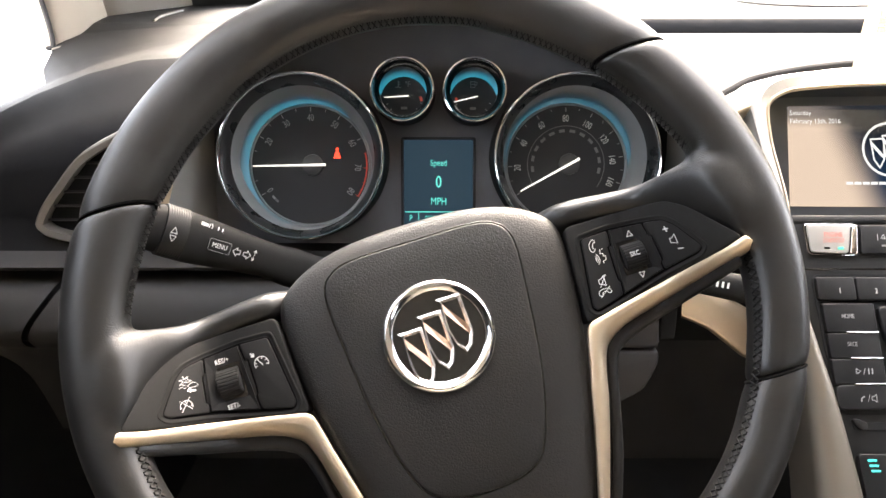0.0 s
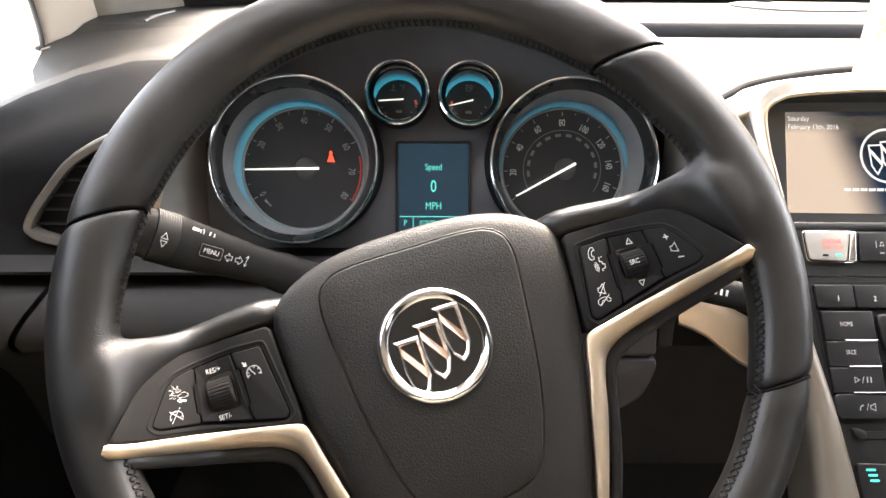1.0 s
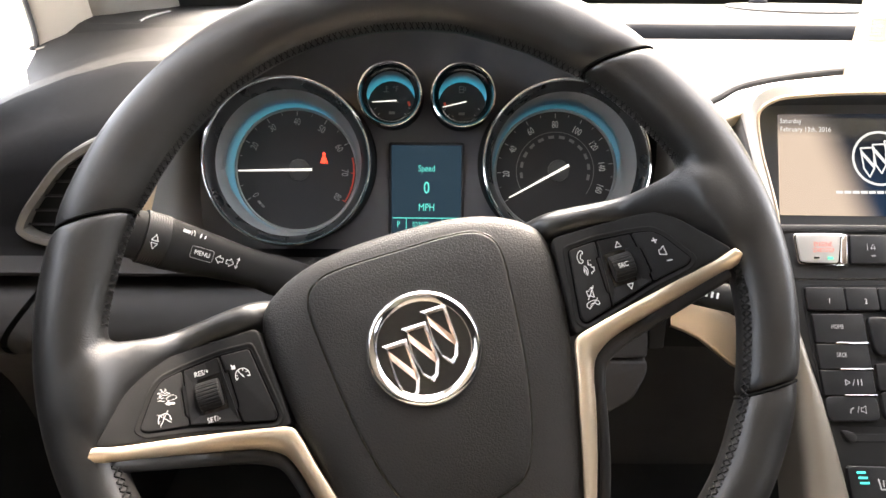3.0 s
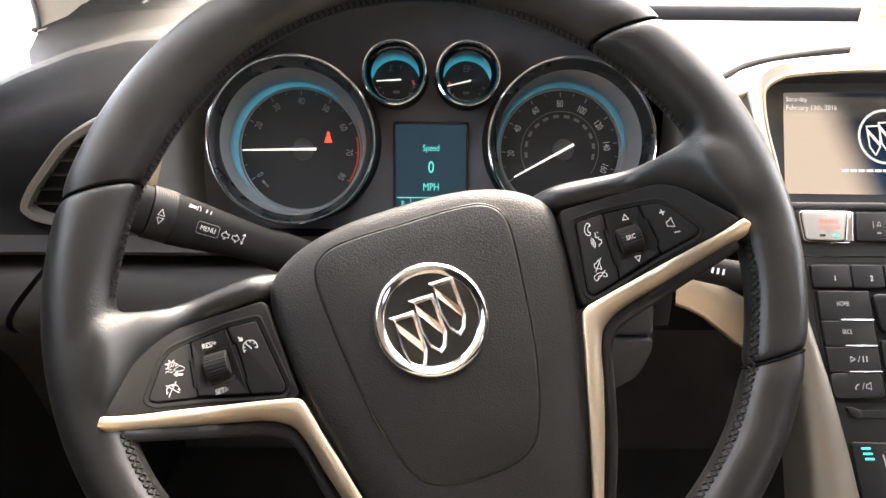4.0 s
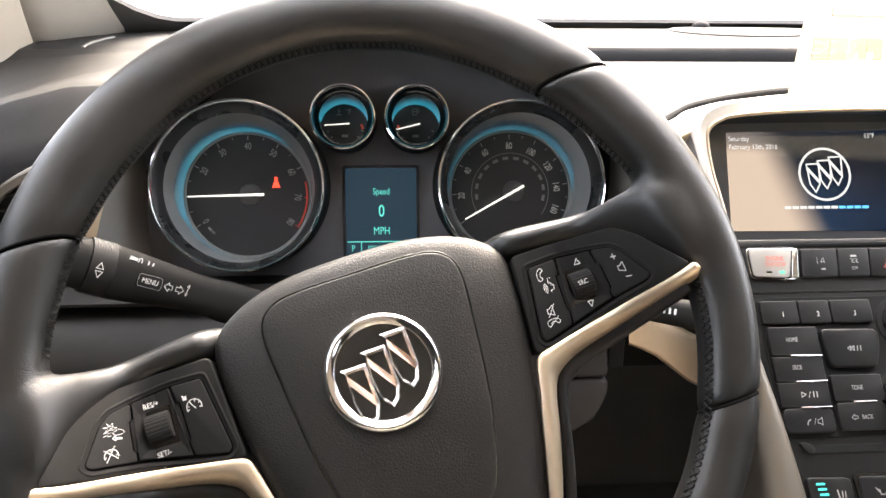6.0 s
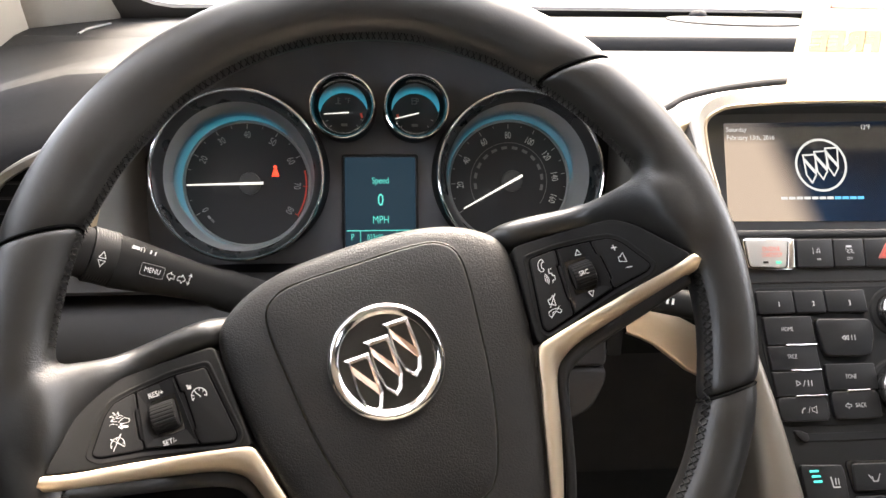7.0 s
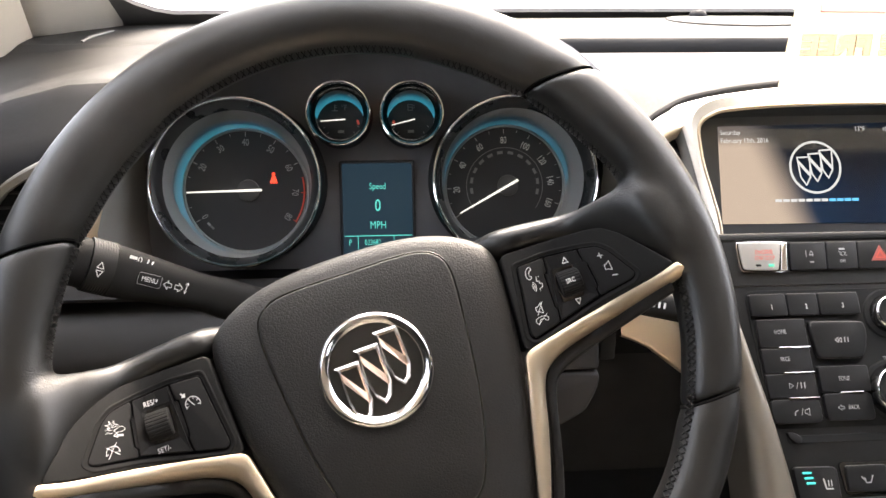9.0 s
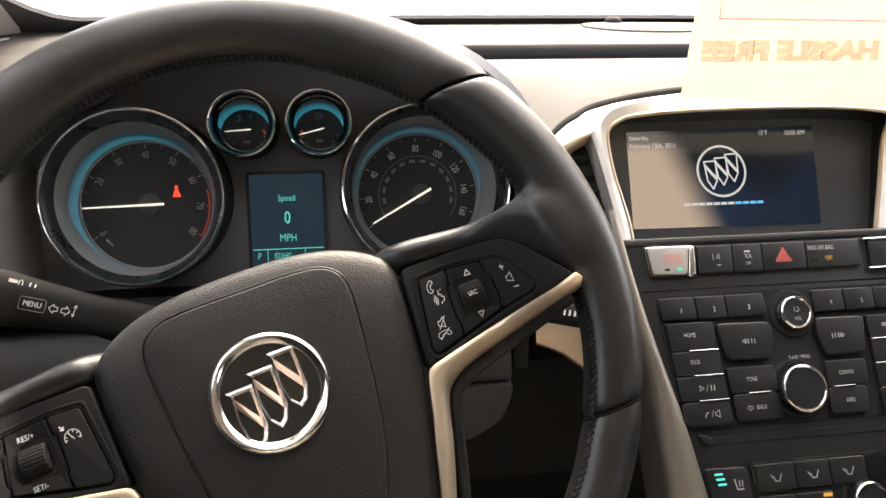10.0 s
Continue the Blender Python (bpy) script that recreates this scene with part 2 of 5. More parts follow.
TEALLED = glow("teal_led", (0.04, 0.8, 0.72), 0.2)
SNOW = material("fresh_snow", (0.86, 0.87, 0.88), 0.9, vary=0.1, grain=6, blotch=0.15)


# ---- building helpers (outlines in millimetres) ----
def thing(name, m, label, category, group="", kind=""):
    ob = new(name)
    ob.empty_display_size = 0.02
    ob.matrix_basis = m
    return tagged(ob, label, category, group, kind)


def mesh_from(name, bm, mat, bend=None, sharp=32, scale=0.001, split=True):
    if bend and split:
        for u in range(-180, 181, 6):
            if abs(u) > 106:
                bmesh.ops.bisect_plane(bm, geom=bm.verts[:] + bm.edges[:] + bm.faces[:], plane_co=(u, 0, 0), plane_no=(1, 0, 0))
    for v in bm.verts:
        if bend:
            v.co = bend(v.co)
        v.co = v.co * scale
    bmesh.ops.recalc_face_normals(bm, faces=bm.faces[:])
    me = bpy.data.meshes.new(name)
    bm.to_mesh(me)
    bm.free()
    me.materials.append(mat)
    for p in me.polygons:
        p.use_smooth = True
    me.set_sharp_from_angle(angle=radians(sharp))
    return me


def part(name, bm, mat, parent, label="", bend=None, sharp=32, split=True):
    """Links a bmesh as one mesh object under a thing or a part."""
    ob = new(name, mesh_from(name, bm, mat, bend, sharp, 0.001, split))
    ob.parent = parent
    return tagged(ob, label)


def single(name, bm, mat, m, label, category, group="", kind="", sharp=32):
    """A thing of one mesh."""
    ob = new(name, mesh_from(name, bm, mat, None, sharp))
    ob.matrix_basis = m
    return tagged(ob, label, category, group, kind)


def smooth(pts, n=4, closed=True):
    """A Catmull-Rom curve through a few points (2D or 3D)."""
    P = [Vector(p) for p in pts]
    N, out = len(P), []
    for i in range(N if closed else N - 1):
        a, b, c, d = (P[j % N] if closed else P[min(max(j, 0), N - 1)] for j in (i - 1, i, i + 1, i + 2))
        for k in range(n):
            t = k / n
            out.append(0.5 * ((2 * b) + (c - a) * t + (2 * a - 5 * b + 4 * c - d) * t * t + (3 * b - a - 3 * c + d) * t ** 3))
    if not closed:
        out.append(P[-1])
    return out


def rounded(pts, r=2.0, n=4):
    """A closed polygon with its corners rounded."""
    P, out = [Vector(p[:2]) for p in pts], []
    for i, b in enumerate(P):
        a, c = P[i - 1], P[(i + 1) % len(P)]
        d1, d2 = min(r, (a - b).length * 0.45), min(r, (c - b).length * 0.45)
        p, q = b + (a - b).normalized() * d1, b + (c - b).normalized() * d2
        for k in range(n + 1):
            t = k / n
            out.append(p * (1 - t) ** 2 + b * 2 * t * (1 - t) + q * t * t)
    return out


def box2(cx, cy, w, h, r=1.5, n=3):
    return rounded([(cx - w / 2, cy - h / 2), (cx + w / 2, cy - h / 2), (cx + w / 2, cy + h / 2), (cx - w / 2, cy + h / 2)], r, n)


def area2(P):
    return sum(P[i - 1][0] * P[i][1] - P[i][0] * P[i - 1][1] for i in range(len(P))) / 2


def inset(P, d):
    P = [Vector(p[:2]) for p in P]
    s, out = (1 if area2(P) > 0 else -1), []
    for i, b in enumerate(P):
        e1, e2 = b - P[i - 1], P[(i + 1) % len(P)] - b
        if e1.length < 1e-6 or e2.length < 1e-6:
            e1 = e2 = P[(i + 1) % len(P)] - P[i - 1]
        n1, n2 = Vector((-e1.y, e1.x)).normalized() * s, Vector((-e2.y, e2.x)).normalized() * s
        m = n1 + n2
        m = m.normalized() if m.length > 1e-6 else n1
        out.append(b + m * d / max(0.5, m.dot(n1)))
    return out


def loft(loops, cap0=True, cap1=True, closed=True, bm=None):
    """A skin over loops of equally many points."""
    bm = bm or bmesh.new()
    V = [[bm.verts.new(Vector((*p, 0))[:3] if len(p) == 2 else p) for p in L] for L in loops]
    for A, B in zip(V, V[1:]):
        n = len(A)
        for i in range(n if closed else n - 1):
            j = (i + 1) % n
            try:
                bm.faces.new((A[i], A[j], B[j], B[i]))
            except ValueError:
                pass
    if closed and cap0:
        bm.faces.new(V[0])
    if closed and cap1:
        bm.faces.new(V[-1])
    return bm


def slab(P, z0, z1, bev=0.8, steps=3, bm=None, crown=0.0):
    """A plate over an outline with rounded upper edges."""
    P = [Vector(p[:2]) for p in P]
    loops = [[(p.x, p.y, z0) for p in P]]
    for k in range(steps + 1):
        a = math.pi / 2 * k / steps
        Q = inset(P, bev * (1 - math.cos(a))) if k else P
        loops.append([(q.x, q.y, z1 - bev + bev * math.sin(a)) for q in Q])
    if crown:
        c = sum(P, Vector((0, 0))) / len(P)
        top = [Vector(p) for p in loops[-1]]
        for s in (0.75, 0.45, 0.15):
            loops.append([(c.x + (p.x - c.x) * s, c.y + (p.y - c.y) * s, z1 + crown * (1 - s * s)) for p in top])
    return loft(loops, bm=bm)


def lathe(prof, cx=0.0, cy=0.0, seg=64, bm=None, closed=False):
    """A turned shape from (radius, height) pairs."""
    bm = bm or bmesh.new()
    rings = []
    for r, z in prof:
        if r < 1e-6:
            rings.append([bm.verts.new((cx, cy, z))])
        else:
            rings.append([bm.verts.new((cx + r * math.cos(2 * math.pi * k / seg), cy + r * math.sin(2 * math.pi * k / seg), z)) for k in range(seg)])
    pairs = list(zip(rings, rings[1:])) + ([(rings[-1], rings[0])] if closed else [])
    for A, B in pairs:
        for k in range(seg):
            j = (k + 1) % seg
            f = [A[k % len(A)], A[j % len(A)], B[j % len(B)], B[k % len(B)]]
            f = list(dict.fromkeys(f))
            if len(f) > 2:
                bm.faces.new(f)
    return bm


def sweep(path, section, bm=None, closed=False, up=(0, 0, 1), caps=True):
    """A section (x across, y up) carried along a 3D path; section may be a function of the share of the way."""
    P = [Vector(p) for p in path]
    loops, up = [], Vector(up)
    for i, p in enumerate(P):
        a, b = (P[i - 1], P[(i + 1) % len(P)]) if closed else (P[max(i - 1, 0)], P[min(i + 1, len(P) - 1)])
        t = (b - a).normalized()
        side = t.cross(up).normalized()
        high = side.cross(t)
        sec = section(i / max(1, len(P) - 1)) if callable(section) else section
        loops.append([p + side * x + high * y for x, y in sec])
    if closed:
        loops.append(loops[0])
    return loft(loops, caps and not closed, caps and not closed, True, bm)


def circle2(r, n=10, squash=1.0, power=2.0):
    out = []
    for k in range(n):
        c, s = math.cos(2 * math.pi * k / n), math.sin(2 * math.pi * k / n)
        out.append((r * math.copysign(abs(c) ** (2 / power), c), r * squash * math.copysign(abs(s) ** (2 / power), s)))
    return out


def stroke(pts, w, z, bm=None, closed=False, h=0.12):
    """A printed line of width w."""
    bm = bm or bmesh.new()
    P = [Vector(p[:2]) for p in pts]
    for i in range(len(P) if closed else len(P) - 1):
        a, b = P[i], P[(i + 1) % len(P)]
        d = (b - a)
        if d.length < 1e-6:
            continue
        d.normalize()
        n = Vector((-d.y, d.x)) * w / 2
        a, b = a - d * w * 0.3, b + d * w * 0.3
        bm.faces.new([bm.verts.new((q.x, q.y, z + h)) for q in (a - n, b - n, b + n, a + n)])
    return bm


def arc2(cx, cy, r, a0, a1, n=12):
    return [(cx + r * math.cos(radians(a0 + (a1 - a0) * k / n)), cy + r * math.sin(radians(a0 + (a1 - a0) * k / n))) for k in range(n + 1)]


def lettering(body, height, u, v, z, mat, parent, rot=0.0, squeeze=1.0, bend=None, name="lettering", align="CENTER", mirror=False, bold=0.0, outline=0.0):
    """Printed writing with the built-in font; height of a capital, in millimetres."""
    cu = bpy.data.curves.new(name, "FONT")
    cu.body, cu.size, cu.align_x, cu.align_y = body, height / 0.70, align, "CENTER"
    cu.offset, cu.resolution_u = bold, 3
    if outline:
        cu.fill_mode, cu.bevel_depth, cu.bevel_resolution = "NONE", outline, 1
    tmp = bpy.data.objects.new(name, cu)
    scene.collection.objects.link(tmp)
    bpy.context.view_layer.update()
    me = bpy.data.meshes.new_from_object(tmp.evaluated_get(bpy.context.evaluated_depsgraph_get()))
    bpy.data.objects.remove(tmp)
    c, s = math.cos(radians(rot)), math.sin(radians(rot))
    for vert in me.vertices:
        x, y = vert.co.x * squeeze * (-1 if mirror else 1), vert.co.y
        co = Vector((u + c * x - s * y, v + s * x + c * y, z + 0.12))
        vert.co = (bend(co) if bend else co) * 0.001
    me.materials.clear()
    me.materials.append(mat)
    me.name = name
    ob = new(name, me)
    ob.parent = parent
    return ob


def facing(x, y, z, lean, spin=0.0):
    """A frame on a panel that leans back by lean degrees: x right, y up the panel, z towards the driver."""
    return pose(x, y, z, 90 - lean) @ pose(0, 0, 0, 0, 0, spin)


def lerp(a, b, t):
    return a + (b - a) * t


def ease(a, b, x):
    t = min(1.0, max(0.0, (x - a) / (b - a)))
    return t * t * (3 - 2 * t)


# ---- steering wheel ----
STEER = 17.5
WHEEL = facing(-0.006, 0.3547, 0.9455, 32.6, STEER)


def rise(co):
    """The spokes climb from the dished hub to the rim, drawing in a little."""
    h = 50 * ease(112, 184, abs(co.x))
    k = 1 - h / 416
    return Vector((-12.6 + (co.x + 12.6) * k, -60 + (co.y + 60) * k, co.z + h))


RIM_X = 1.6
GIRTH = [(-90, 13.2), (-45, 13.2), (-20, 14.4), (0, 15.6), (12, 16.8), (25, 17.8), (38, 18.4), (52, 18.3), (66, 17.3), (90, 17.0)]


def rim_section(a):
    """Half width and half height of the leather-wrapped section at angle a: thickest at the thumb rests."""
    e = math.degrees(math.asin(math.sin(radians(a))))
    for (e0, w0), (e1, w1) in zip(GIRTH, GIRTH[1:]):
        if e <= e1:
            break
    return lerp(w0, w1, ease(e0, e1, e)), lerp(14.5, 16.0, 0.5 + 0.5 * math.sin(radians(a)))


HIGH_SEAM, LOW_SEAM = (95.0, 90.0), -88.0


def seam_angle(r, quarter):
    """The seams run level across the rim: the angle where radius r crosses one."""
    a = math.degrees(math.asin((HIGH_SEAM[quarter] if quarter < 2 else LOW_SEAM) / r))
    return a if quarter in (0, 3) else 180 - a


def rim_piece(q0, q1, turn=0):
    """Leather between two seams."""
    n, loops = 56, []
    for i in range(n + 1):
        t = i / n
        near = min(t, 1 - t) * 100
        loop = []
        for k in range(32):
            a_mid = lerp(seam_angle(170, q0), seam_angle(170, q1) + turn, t)
            wa, wb = rim_section(a_mid)
            pinch = 1 - 0.09 * math.exp(-(near / 1.5) ** 2)
            x, y = circle2(wa, 32, 1, 2.25)[k]
            r = 187.5 - wa + x * pinch
            a = radians(lerp(seam_angle(r, q0) , seam_angle(r, q1) + turn, t))
            z = y * wb / wa * pinch - 2
            loop.append((RIM_X + r * math.cos(a), r * math.sin(a), z))
        loops.append(loop)
    return loft(loops)


def mirror(P, side):
    return [(x * side, *rest) for x, *rest in P]


def spoke_leather(side):
    """The leather that runs from the rim along the top of a spoke."""
    stations = [(60, 36, 20, -66, 12, 0), (74, 37, 20, -60, 13, 0), (84, 37.5, 19.5, -51, 14, 0), (96, 36.8, 19, -48.5, 14, 0), (112, 34.8, 18, -47.5, 14, 0), (125, 32.6, 15, -43, 14.5, 0), (134, 30.5, 10, -33, 16, 1),
                (141, 30, 3, -22.5, 18, 2), (147, 29.5, -7, -13.5, 18.5, 2), (153, 31, -17, -5.5, 17, 1), (159, 34, -25, -2.8, 16.2, 0), (166, 38, -25, -2.2, 15.8, 0), (174, 38, -25, -2, 14, 0)]
    loops = []
    for u, hi, lo, zc, half, tilt in stations:
        mid, hv = (hi + lo) / 2, (hi - lo) / 2
        pw = lerp(0.9, 0.75, ease(125, 145, u))
        loops.append([(side * u, mid + hv * x, zc + half * y + tilt * x) for x, y in [(math.copysign(abs(math.cos(t)) ** pw, math.cos(t)), math.copysign(abs(math.sin(t)) ** pw, math.sin(t)))
                                                                                    for t in [2 * math.pi * k / 32 for k in range(32)]]])
    rails = [smooth([L[k] for L in loops], 4, False) for k in range(32)]
    return loft([[r[i] for r in rails] for i in range(len(rails[0]))])


def trim_spear(side):
    """The satin spear under a switch pad, bent down along the hub."""
    top = [(181.0, -17.6), (179.8, -15.5), (177.5, -14.6), (165, -18), (140, -22.5), (112, -27.8), (90, -32.3), (79.5, -35.2), (76.0, -42), (72, -57), (67.5, -72), (60.5, -97), (53, -122), (47, -140)]
    low = [(181.6, -20.0), (181.2, -22.0), (179.5, -22.9), (165, -25.5), (140, -31.2), (115, -36.8), (100, -40.6), (91, -44.8), (85.5, -50), (81, -61), (77.5, -74), (69.5, -98), (60.5, -122), (54, -140)]
    top, low = smooth(top, 3, False), smooth(low, 3, False)
    loops = []
    for a, b in zip(top, low):
        row = []
        for s, z in ((0.0, -39), (0.0, -34.6), (0.08, -33.9), (0.3, -33.4), (0.52, -34.2), (0.76, -36.8), (0.93, -39.6), (1.02, -43.0), (1.06, -48)):
            p = a.lerp(b, s)
            row.append((side * p.x, p.y, z))
        loops.append(row)
    return loft(loops)


def spoke_back(side):
    """The satin black moulding that shows under a spear."""
    line = [(176, -24, -45), (172, -25, -46), (150, -30.6, -46), (125, -36.8, -47), (108, -41.2, -47), (96, -45.6, -47), (88.8, -52, -47), (84.5, -65, -48), (79, -86, -49), (71.5, -110, -50), (59, -140, -50)]
    return sweep(smooth([(side * x, y, z) for x, y, z in line], 8, False), lambda t: circle2(min(5.0, 1.75 + 45 * t) - 2.2 * ease(0.5, 0.72, t), 18))


wheel = thing("steering_wheel", WHEEL, "black leather steering wheel with satin metal spears, slightly turned", "steering wheel")
part("rim", rim_piece(0, 1), LEATHER, wheel)
part("lower_rim", rim_piece(2, 3, 360), LEATHER, wheel)


def grip(name, q0, q1, side):
    """One hide from the upper to the lower seam, drawn smoothly from the rim out along the spoke."""
    bm = rim_piece(q0, q1)
    more = spoke_leather(side)
    me = bpy.data.meshes.new(name)
    more.to_mesh(me)
    more.free()
    bm.from_mesh(me)
    bpy.data.meshes.remove(me)
    ob = part(name, bm, LEATHER, wheel, sharp=180)
    merge = ob.modifiers.new("merge", "REMESH")
    merge.mode, merge.voxel_size, merge.use_smooth_shade = "VOXEL", 0.0012, True
    relax = ob.modifiers.new("relax", "SMOOTH")
    relax.factor, relax.iterations = 0.5, 55
    return ob


grip("left_grip", 1, 2, -1)
grip("right_grip", 3, 0, 1)

# seams where two pieces of leather meet
for q in range(4):
    loop = []
    wa, wb = rim_section(seam_angle(170, q))
    for x, y in circle2(wa * 0.9, 28, 1, 2.25):
        r = 187.5 - wa + x
        a = radians(seam_angle(r, q))
        loop.append((RIM_X + r * math.cos(a), r * math.sin(a), y * wb / wa - 2))
    part("seam", sweep(loop, circle2(0.8, 6), closed=True, up=(0, 1, 0)), GAPBLACK, wheel)

# cross stitches along the inner side of the rim
dice = random.Random(5)
bm = bmesh.new()
for i in range(280):
    a = 360 * i / 280 + dice.uniform(-0.12, 0.12)
    wa, wb = rim_section(a)
    c, s = math.cos(radians(a)), math.sin(radians(a))
    tip = math.degrees(math.asin(s))
    if -9 < tip < 13:
        continue
    low = ease(20, -20, tip)
    turn = lerp(20, -4, low)
    for slip in (1.5, -1.5):
        rod = []
        slip = slip * lerp(0.6, 1.0, low) + dice.uniform(-0.25, 0.25)
        for t, m in ((147 + turn, 1), (153 + turn, 0.4), (160 + turn, -0.3), (166 + turn, -1)):
            x, y = (math.copysign(abs(f(radians(t))) ** (2 / 2.25), f(radians(t))) for f in (math.cos, math.sin))
            r, z = 187.5 - wa + x * (wa + 0.25), y * (wb + 0.25) - 2
            rod.append((RIM_X + r * c - m * slip * s, r * s + m * slip * c, z))
        sweep(rod, circle2(lerp(0.3, 0.5, low), 5), bm, up=(c, s, 0.01))
for side in (-1, 1):
    for i in range(24):
        u = 88 + 2.1 * i
        v = lerp(37.4, 31.0, i / 23) + dice.uniform(-0.2, 0.2)
        sweep([(side * u, v - 0.6, lerp(-49, -37, i / 23)), (side * (u + 0.5), v + 0.2, lerp(-49, -37, i / 23) - 2), (side * u, v - 0.2, lerp(-49, -37, i / 23) - 4)], circle2(0.35, 5), bm, up=(1, 0, 0))
tagged(part("stitching", bm, STITCH, wheel), "black cross stitching along the inside of the rim", kind="stuff")

# hub
HUB = [(0, 51), (33, 49.5), (58, 43.5), (76, 32.5), (82.3, 19), (80.8, -10), (76, -40), (65, -84), (53, -122), (40, -142), (0, -148)]
hub_line = smooth(HUB + mirror(HUB[-2:0:-1], -1), 4)
loops = []
for s, z in ((1.0, -75), (1.0, -45), (0.994, -41.5), (0.98, -38.6), (0.95, -36.0), (0.90, -34.0), (0.82, -32.2), (0.72, -30.8), (0.6, -30.4), (0.3, -30.4)):
    loops.append([(p.x * s, -40 + (p.y + 40) * (s + 0.0), z) for p in hub_line])
hub = part("airbag_cover", loft(loops), PAD, wheel, "black grained airbag cover", sharp=50)
SEAM = [(0, 37.2), (30, 37.0), (46, 33.5), (53.5, 22), (51.5, -8), (45.5, -50), (35.5, -84), (24, -97), (0, -101)]
seam_line = smooth(SEAM + mirror(SEAM[-2:0:-1], -1), 4)
part("centre_pad", slab(seam_line, -34, -29.4, 1.3, 3, crown=2.4), PAD, hub, sharp=60)
part("cover_groove", slab(inset(seam_line, -0.9), -34, -30.2, 0.1, 1), GLOSSBLACK, hub)

# emblem: a ring with three plain shields
EX, EY, EZ = -1.4, -17.1, -27.0
emblem = part("emblem", lathe([(0, EZ + 0.6), (24.5, EZ + 0.6), (24.5, EZ - 1), (30, EZ - 1)], EX, EY), GLOSSBLACK, wheel, "round chrome emblem with three slanting shields")
part("ring", lathe([(30.6, EZ - 1.5), (30.6, EZ + 0.4), (30.1, EZ + 1.6), (29.0, EZ + 2.6), (28.3, EZ + 2.9), (26.4, EZ + 2.2), (25.2, EZ + 1.3), (24.9, EZ + 1.5), (24.5, EZ + 1.2), (24.3, EZ - 0.6)], EX, EY, 96), RINGCHROME, emblem, sharp=30)
for k in range(3):
    ox, oy = EX - 21.1 + 12.3 * k, EY + 7.0 + 5.8 * k
    out = [(0, 0), (13.7, 0.1), (14.8, -21.5), (12.4, -28.4), (8.4, -31.4), (4.2, -26.6), (2.0, -17.5), (2.2, -2.0)]
    mid = [(1.6, -1.4), (12.9, -1.3), (13.9, -21.7), (11.7, -28.0), (8.4, -30.2), (4.6, -26.2), (2.6, -17.3), (2.7, -3.0)]
    inn = [(3.3, -2.7), (11.9, -2.6), (12.6, -21.5), (10.7, -27.0), (8.3, -28.8), (5.0, -25.4), (3.3, -17.0), (3.1, -4.2)]
    z = EZ + 0.6
    sh = [[(ox + x, oy + y, z + h) for x, y in L] for L, h in ((out, 0.0), (out, 0.5), (mid, 1.5), (inn, 0.1))]
    part("shield", loft(sh, False, False), BRIGHT, emblem, sharp=12)
    band = [(ox + 2.9, oy - 3.4), (ox + 2.8, oy - 8.2), (ox + 12.5, oy - 22.4), (ox + 12.9, oy - 17.2)]
    part("band", loft([[(x, y, z) for x, y in band], [(x, y, z + (1.5 if i in (0, 3) else 0.7)) for i, (x, y) in enumerate(band)]]), WARMREFLECT, emblem, "polished band, coloured copper for a warm reflection", sharp=20)

# switch pads
PANEL = [(83.6, 20.5), (112, 20.4), (143, 19.2), (155, 11.5), (179, -14.5), (130, -24.3), (78.5, -34.6)]
SWITCH_AREA = [(90.5, 10.8), (106, 11.6), (126, 9.8), (137.5, 8.0), (143, 3.5), (153.5, -12.5), (151, -15), (129, -19), (101.5, -26), (86.5, -29.5), (84.3, -27)]
# three keys with stepped joints between them
KEY_IN = [(90.5, 10.8), (105.8, 11.5), (104.7, 2.7), (103.0, 2.9), (102.1, -17.2), (103.3, -17.6), (102.1, -25.5), (86.5, -29.5), (84.3, -27)]
KEY_MID = [(106.8, 11.3), (125.9, 9.7), (126.9, 2.0), (128.6, 1.6), (129.7, -13.6), (128.2, -14.6), (128.5, -18.6), (103.1, -25.2), (104.2, -18.0), (103.0, -16.8), (104.0, 2.3), (105.7, 2.0)]
KEY_OUT = [(126.9, 9.8), (137.5, 8.0), (143, 3.5), (153.5, -12.5), (151, -15), (129.6, -18.7), (129.3, -14.2), (130.8, -13.4), (129.6, 0.8), (127.9, 1.0)]
FUNNEL = [[(107.2, 10.8), (125.5, 9.3), (128.0, -18.0), (103.6, -24.5)], [(108.0, 3.6), (123.0, 2.4), (123.6, -15.6), (107.2, -16.2)]]
wheel_pads = {}
